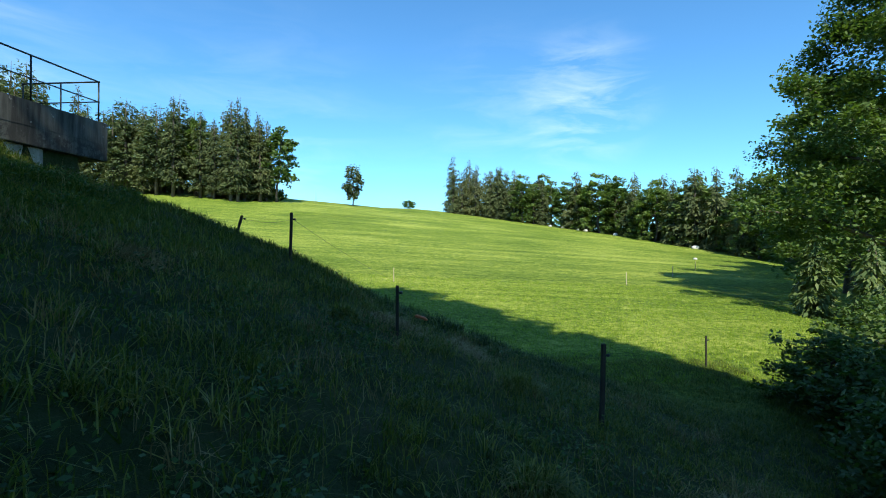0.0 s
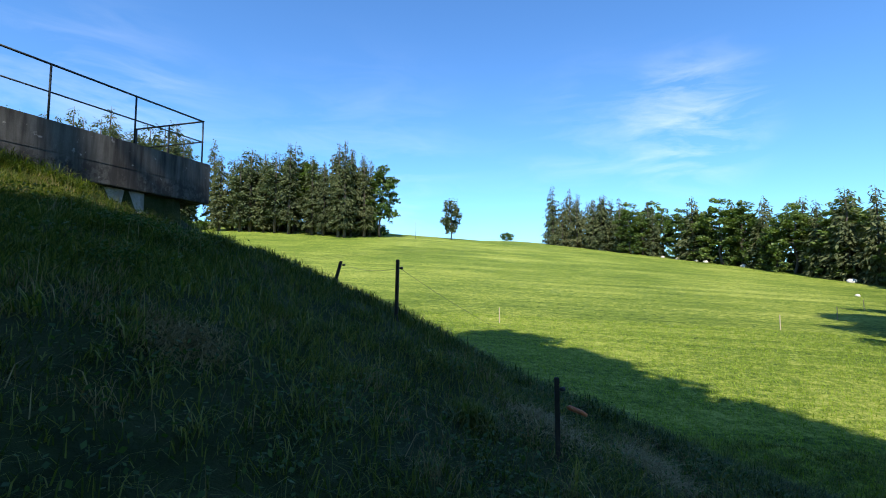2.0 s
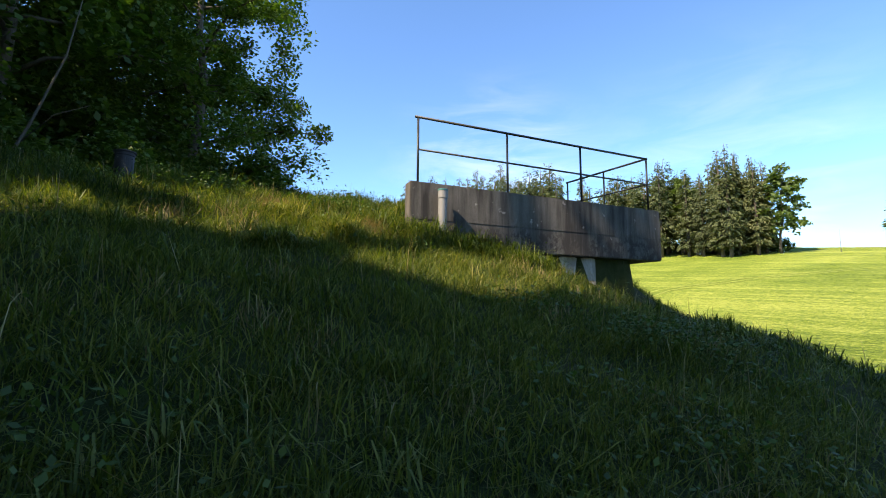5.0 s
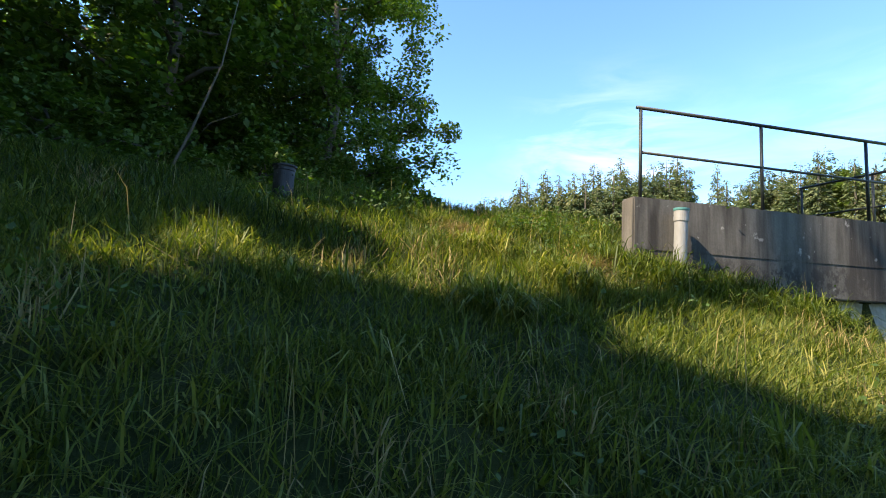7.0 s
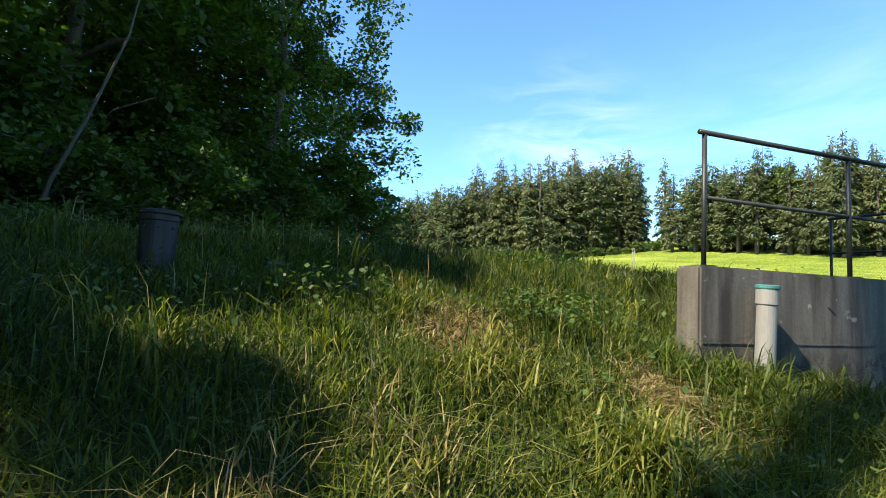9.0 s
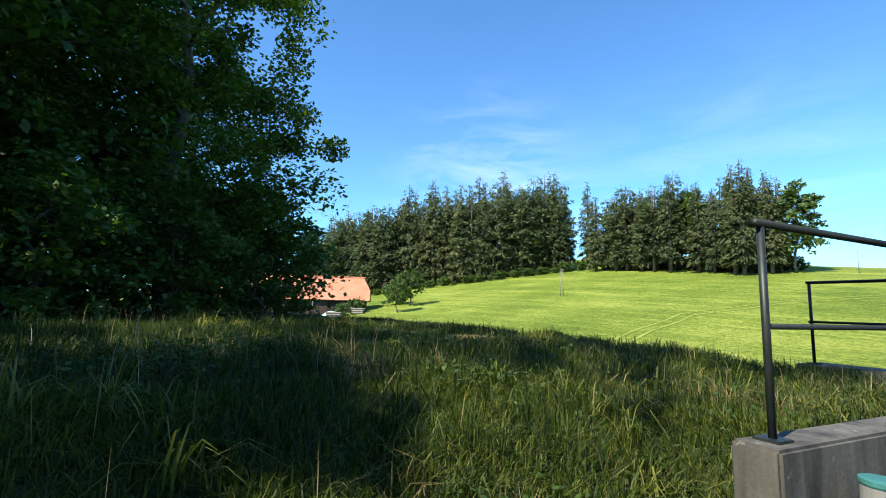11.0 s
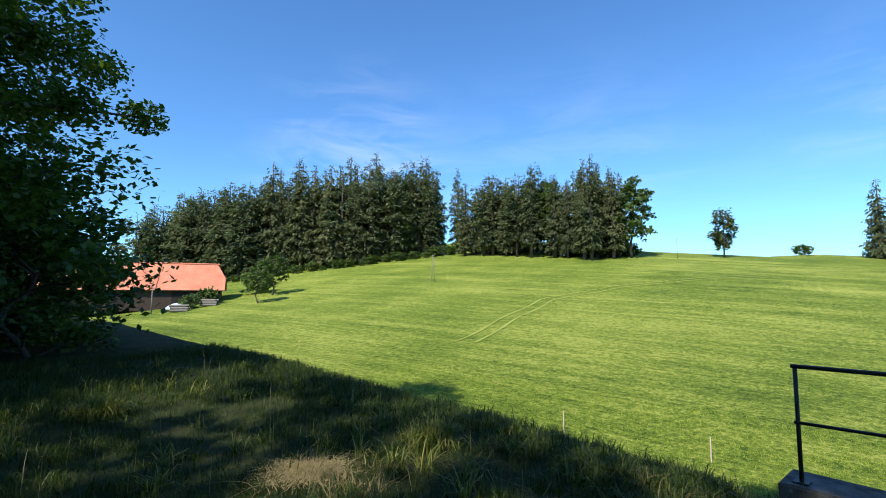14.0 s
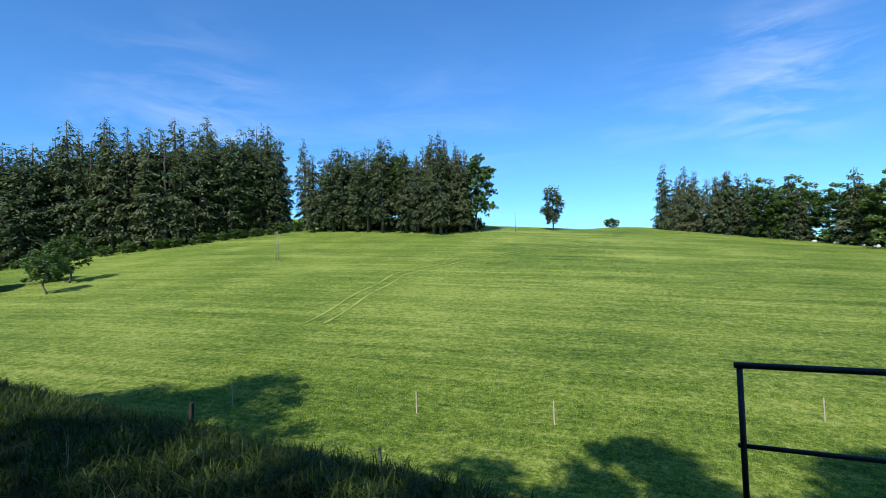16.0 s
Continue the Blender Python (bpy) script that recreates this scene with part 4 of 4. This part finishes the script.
# ---- grass ----
def blades(name, pts, height, width, mat, label, rng, seg=2, lean=0.5):
    """Many curved blades rooted at pts, joined into one mesh."""
    n = len(pts)
    a = rng.uniform(0, 2 * np.pi, n)
    side = np.stack([np.cos(a), np.sin(a), np.zeros(n)], 1)
    b = a + rng.normal(0, 0.9, n) + np.pi / 2
    out = np.stack([np.cos(b), np.sin(b), np.zeros(n)], 1)
    h = height[:, None]
    w = (width * rng.uniform(0.6, 1.4, n))[:, None]
    k = np.abs(rng.normal(0, lean, n))[:, None]
    up = np.array([0, 0, 1.0])
    if seg == 1:
        co = np.stack([pts - side * w, pts + side * w, pts + up * h + out * h * k], 1).reshape(-1, 3)
        me = raw_mesh(name, co, np.arange(n * 3), 3, mat)
    else:
        m = pts + up * h * 0.62 + out * h * k * 0.35
        tip = pts + up * h * (1.0 - 0.25 * np.minimum(k, 1.6)) + out * h * k
        co = np.stack([pts - side * w, pts + side * w, m - side * w * 0.7, m + side * w * 0.7, tip], 1).reshape(-1, 3)
        i = (np.arange(n) * 5)[:, None]
        f = np.concatenate([i + [0, 1, 3], i + [0, 3, 2], i + [2, 3, 4]], 1).ravel()
        me = raw_mesh(name, co, f, 3, mat)
    return tagged(new(name, me), label, "grass", kind="stuff")


STRAW = ((-0.5, 8.7, 0.5), (0.7, 9.0, 0.45), (3.2, 5.4, 0.55), (-3.4, 6.6, 0.35), (-9.6, 6.7, 0.35), (-8.9, 7.6, 0.25), (-13.6, 10.6, 0.3))  # worn places with dry straw: x, y, radius


def tussocks(name, centres, per, reach, width, mat, label, rng):
    """Clumps of long blades that rise, arch over and hang."""
    n = len(centres) * per
    root = np.repeat(centres, per, 0) + np.concatenate([rng.normal(0, 0.045, (n, 2)), np.zeros((n, 1))], 1)
    a = rng.uniform(0, 2 * np.pi, n)
    out = np.stack([np.cos(a), np.sin(a), np.zeros(n)], 1)
    side = np.stack([-np.sin(a), np.cos(a), np.zeros(n)], 1)
    ln = (np.repeat(rng.uniform(0.6, 1.25, len(centres)), per) * reach * rng.uniform(0.55, 1.2, n))[:, None]
    w = (width * rng.uniform(0.6, 1.3, n))[:, None]
    bend = rng.uniform(0.25, 1.15, n)[:, None]
    rows = []
    for k, thin in ((0, 0.8), (0.35, 1.0), (0.7, 0.75)):
        c = root + out * ln * bend * k ** 1.5 * 0.9 + np.array([0, 0, 1.0]) * ln * (k - 0.62 * bend * k * k)
        rows += [c - side * w * thin, c + side * w * thin]
    rows.append(root + out * ln * bend * 0.95 + np.array([0, 0, 1.0]) * ln * (1 - 0.85 * bend))
    co = np.stack(rows, 1).reshape(-1, 3)
    i = (np.arange(n) * 7)[:, None]
    f = np.concatenate([i + q for q in ([0, 1, 3], [0, 3, 2], [2, 3, 5], [2, 5, 4], [4, 5, 6])], 1).ravel()
    return tagged(new(name, raw_mesh(name, co, f, 3, mat)), label, "grass", kind="stuff")


def grass_points(rng, n, x0, x1, y0, y1):
    """Roots, a third spread evenly and the rest in tufts."""
    x, y = rng.uniform(x0, x1, n), rng.uniform(y0, y1, n)
    k, m = 2 * n // 3, max(n // 60, 1)
    tuft = rng.integers(0, m, k)
    x[:k] = rng.uniform(x0, x1, m)[tuft] + rng.normal(0, 0.09, k)
    y[:k] = rng.uniform(y0, y1, m)[tuft] + rng.normal(0, 0.09, k)
    u, v = wall_frame(x, y)
    keep = ~((u > -0.2) & (u < 4.9) & (v > -0.14) & (v < 0.2)) & ~((u > 3.9) & (u < 4.9) & (v > -0.2) & (v < 2.3))
    for px, py, r in STRAW:
        keep &= ((x - px) ** 2 + (y - py) ** 2 > (r * 0.9) ** 2) | (rng.random(n) < 0.22)
    x, y = x[keep], y[keep]
    return np.stack([x, y, ground_at(x, y) - 0.01], 1)


def patchy(p, a, b):
    return 0.5 + 0.5 * np.sin(p[:, 0] * a + 1.3 * np.sin(p[:, 1] * b)) * np.sin(p[:, 1] * a * 0.9 + 1.1 * np.sin(p[:, 0] * b + 2))


def build_grass():
    rng = np.random.default_rng(17)
    p = grass_points(rng, 215000, -11.5, 9.5, -0.5, 15.5)
    k = patchy(p, 1.1, 0.7)
    blades("bank_grass", p, (0.08 + 0.10 * k) * rng.uniform(0.5, 1.4, len(p)), 0.0044, GRASS, "long tangled green grass on the bank", rng, lean=1.45)
    p = grass_points(rng, 130000, -23, -9.0, 0.5, 15.5)
    k = patchy(p, 0.9, 0.6)
    blades("plateau_grass", p, (0.07 + 0.13 * k) * rng.uniform(0.5, 1.5, len(p)), 0.0044, GRASS, "tall uncut grass on the bank's top", rng, lean=1.0)
    p = grass_points(rng, 30000, -14, 6, 0.5, 13)
    p = p[patchy(p, 2.3, 1.7) > 0.55]
    blades("dry_grass", p, rng.uniform(0.08, 0.26, len(p)), 0.0035, HAY, "dry straw stalks among the grass", rng, lean=1.3)
    bare = np.concatenate([np.stack([rng.normal(x, r * 0.55, 1500), rng.normal(y, r * 0.55, 1500)], 1) for x, y, r in STRAW])
    p = np.stack([bare[:, 0], bare[:, 1], ground_at(bare[:, 0], bare[:, 1]) + 0.02], 1)
    blades("straw_litter", p, rng.uniform(0.03, 0.08, len(p)), 0.004, HAY, "matted greyish straw litter on worn ground", rng, lean=3.5)
    p = grass_points(rng, 1500, -22, 3, 1.5, 13)
    p = p[patchy(p, 1.3, 0.9) > 0.35]
    tussocks("bank_tussocks", p, 26, 0.34, 0.0052, GRASS, "arching tussocks of long green grass", rng)
    x = rng.uniform(-24, 4, 2600)
    y = np.interp(x, [-40, -22, -16, -9.5, -4, 0, 4], [18.4, 15.3, 14.0, 12.75, 11.6, 11.2, 11.0]) + rng.normal(-0.2, 0.55, 2600)
    u, v = wall_frame(x, y)
    free = ~((u > -0.4) & (u < 5.0) & (v > -0.3) & (v < 2.4))
    p = np.stack([x, y, ground_at(x, y) - 0.01], 1)[free]
    tussocks("crest_grass", p, 16, 0.29, 0.0055, GRASS, "tall ragged grass along the bank's crest", rng)
    u, v = rng.uniform(-0.7, 2.0, 150), rng.uniform(-0.75, -0.2, 150)
    x, y = WALL_O[0] + u * WALL_U[0] + v * WALL_V[0], WALL_O[1] + u * WALL_U[1] + v * WALL_V[1]
    tussocks("wall_grass", np.stack([x, y, ground_at(x, y) - 0.01], 1), 20, 0.36, 0.005, GRASS, "rank grass leaning against the concrete wall", rng)
    x, y = rng.uniform(-22, 2, 700), rng.uniform(3, 13, 700)
    p = np.stack([x, y, ground_at(x, y) - 0.01], 1)
    blades("seed_stalks", p, rng.uniform(0.25, 0.5, len(p)), 0.0025, HAY, "tall dry seed stalks over the grass", rng, lean=0.3)
    x = rng.uniform(-34, 22, 110000)
    y = 13 + 24 * rng.random(110000) ** 1.3
    z = ground_at(x, y)
    keep = (meadow(x, y) - mound(x, y) > -0.6)
    p = np.stack([x, y, z - 0.01], 1)[keep]
    blades("meadow_grass", p, rng.uniform(0.05, 0.14, len(p)), 0.014, MOWN, "short mown meadow grass", rng, seg=1, lean=0.6)
    p = grass_points(rng, 110000, -11.5, -4.5, 1.5, 9.5)
    blades("bank_undergrass", p, rng.uniform(0.05, 0.13, len(p)), 0.006, GRASS, "short matted grass under the long blades", rng, seg=1, lean=1.2)
    # broad weeds low on the bank
    p = grass_points(rng, 9000, -13, 4, 1.0, 10)
    p = p[patchy(p, 1.7, 1.1) > 0.55]
    c = np.repeat(p, 7, 0) + rng.normal(size=(len(p) * 7, 3)) * (0.22, 0.22, 0.0)
    c[:, 2] += rng.uniform(0.04, 0.2, len(c))
    me = raw_mesh("weed_leaves", leaf_quads(c, 0.042, rng, 0.6), np.arange(len(c) * 4), 4, WEED)
    tagged(new("weed_leaves", me), "broad-leaved weeds among the bank grass", "weeds", kind="stuff")


build_headwall()
build_railing()
build_pipe()
build_vent()
build_fences()
build_small_things()
build_barn()
build_tracks()
far_woods()
near_woods()
right_side()
build_grass()
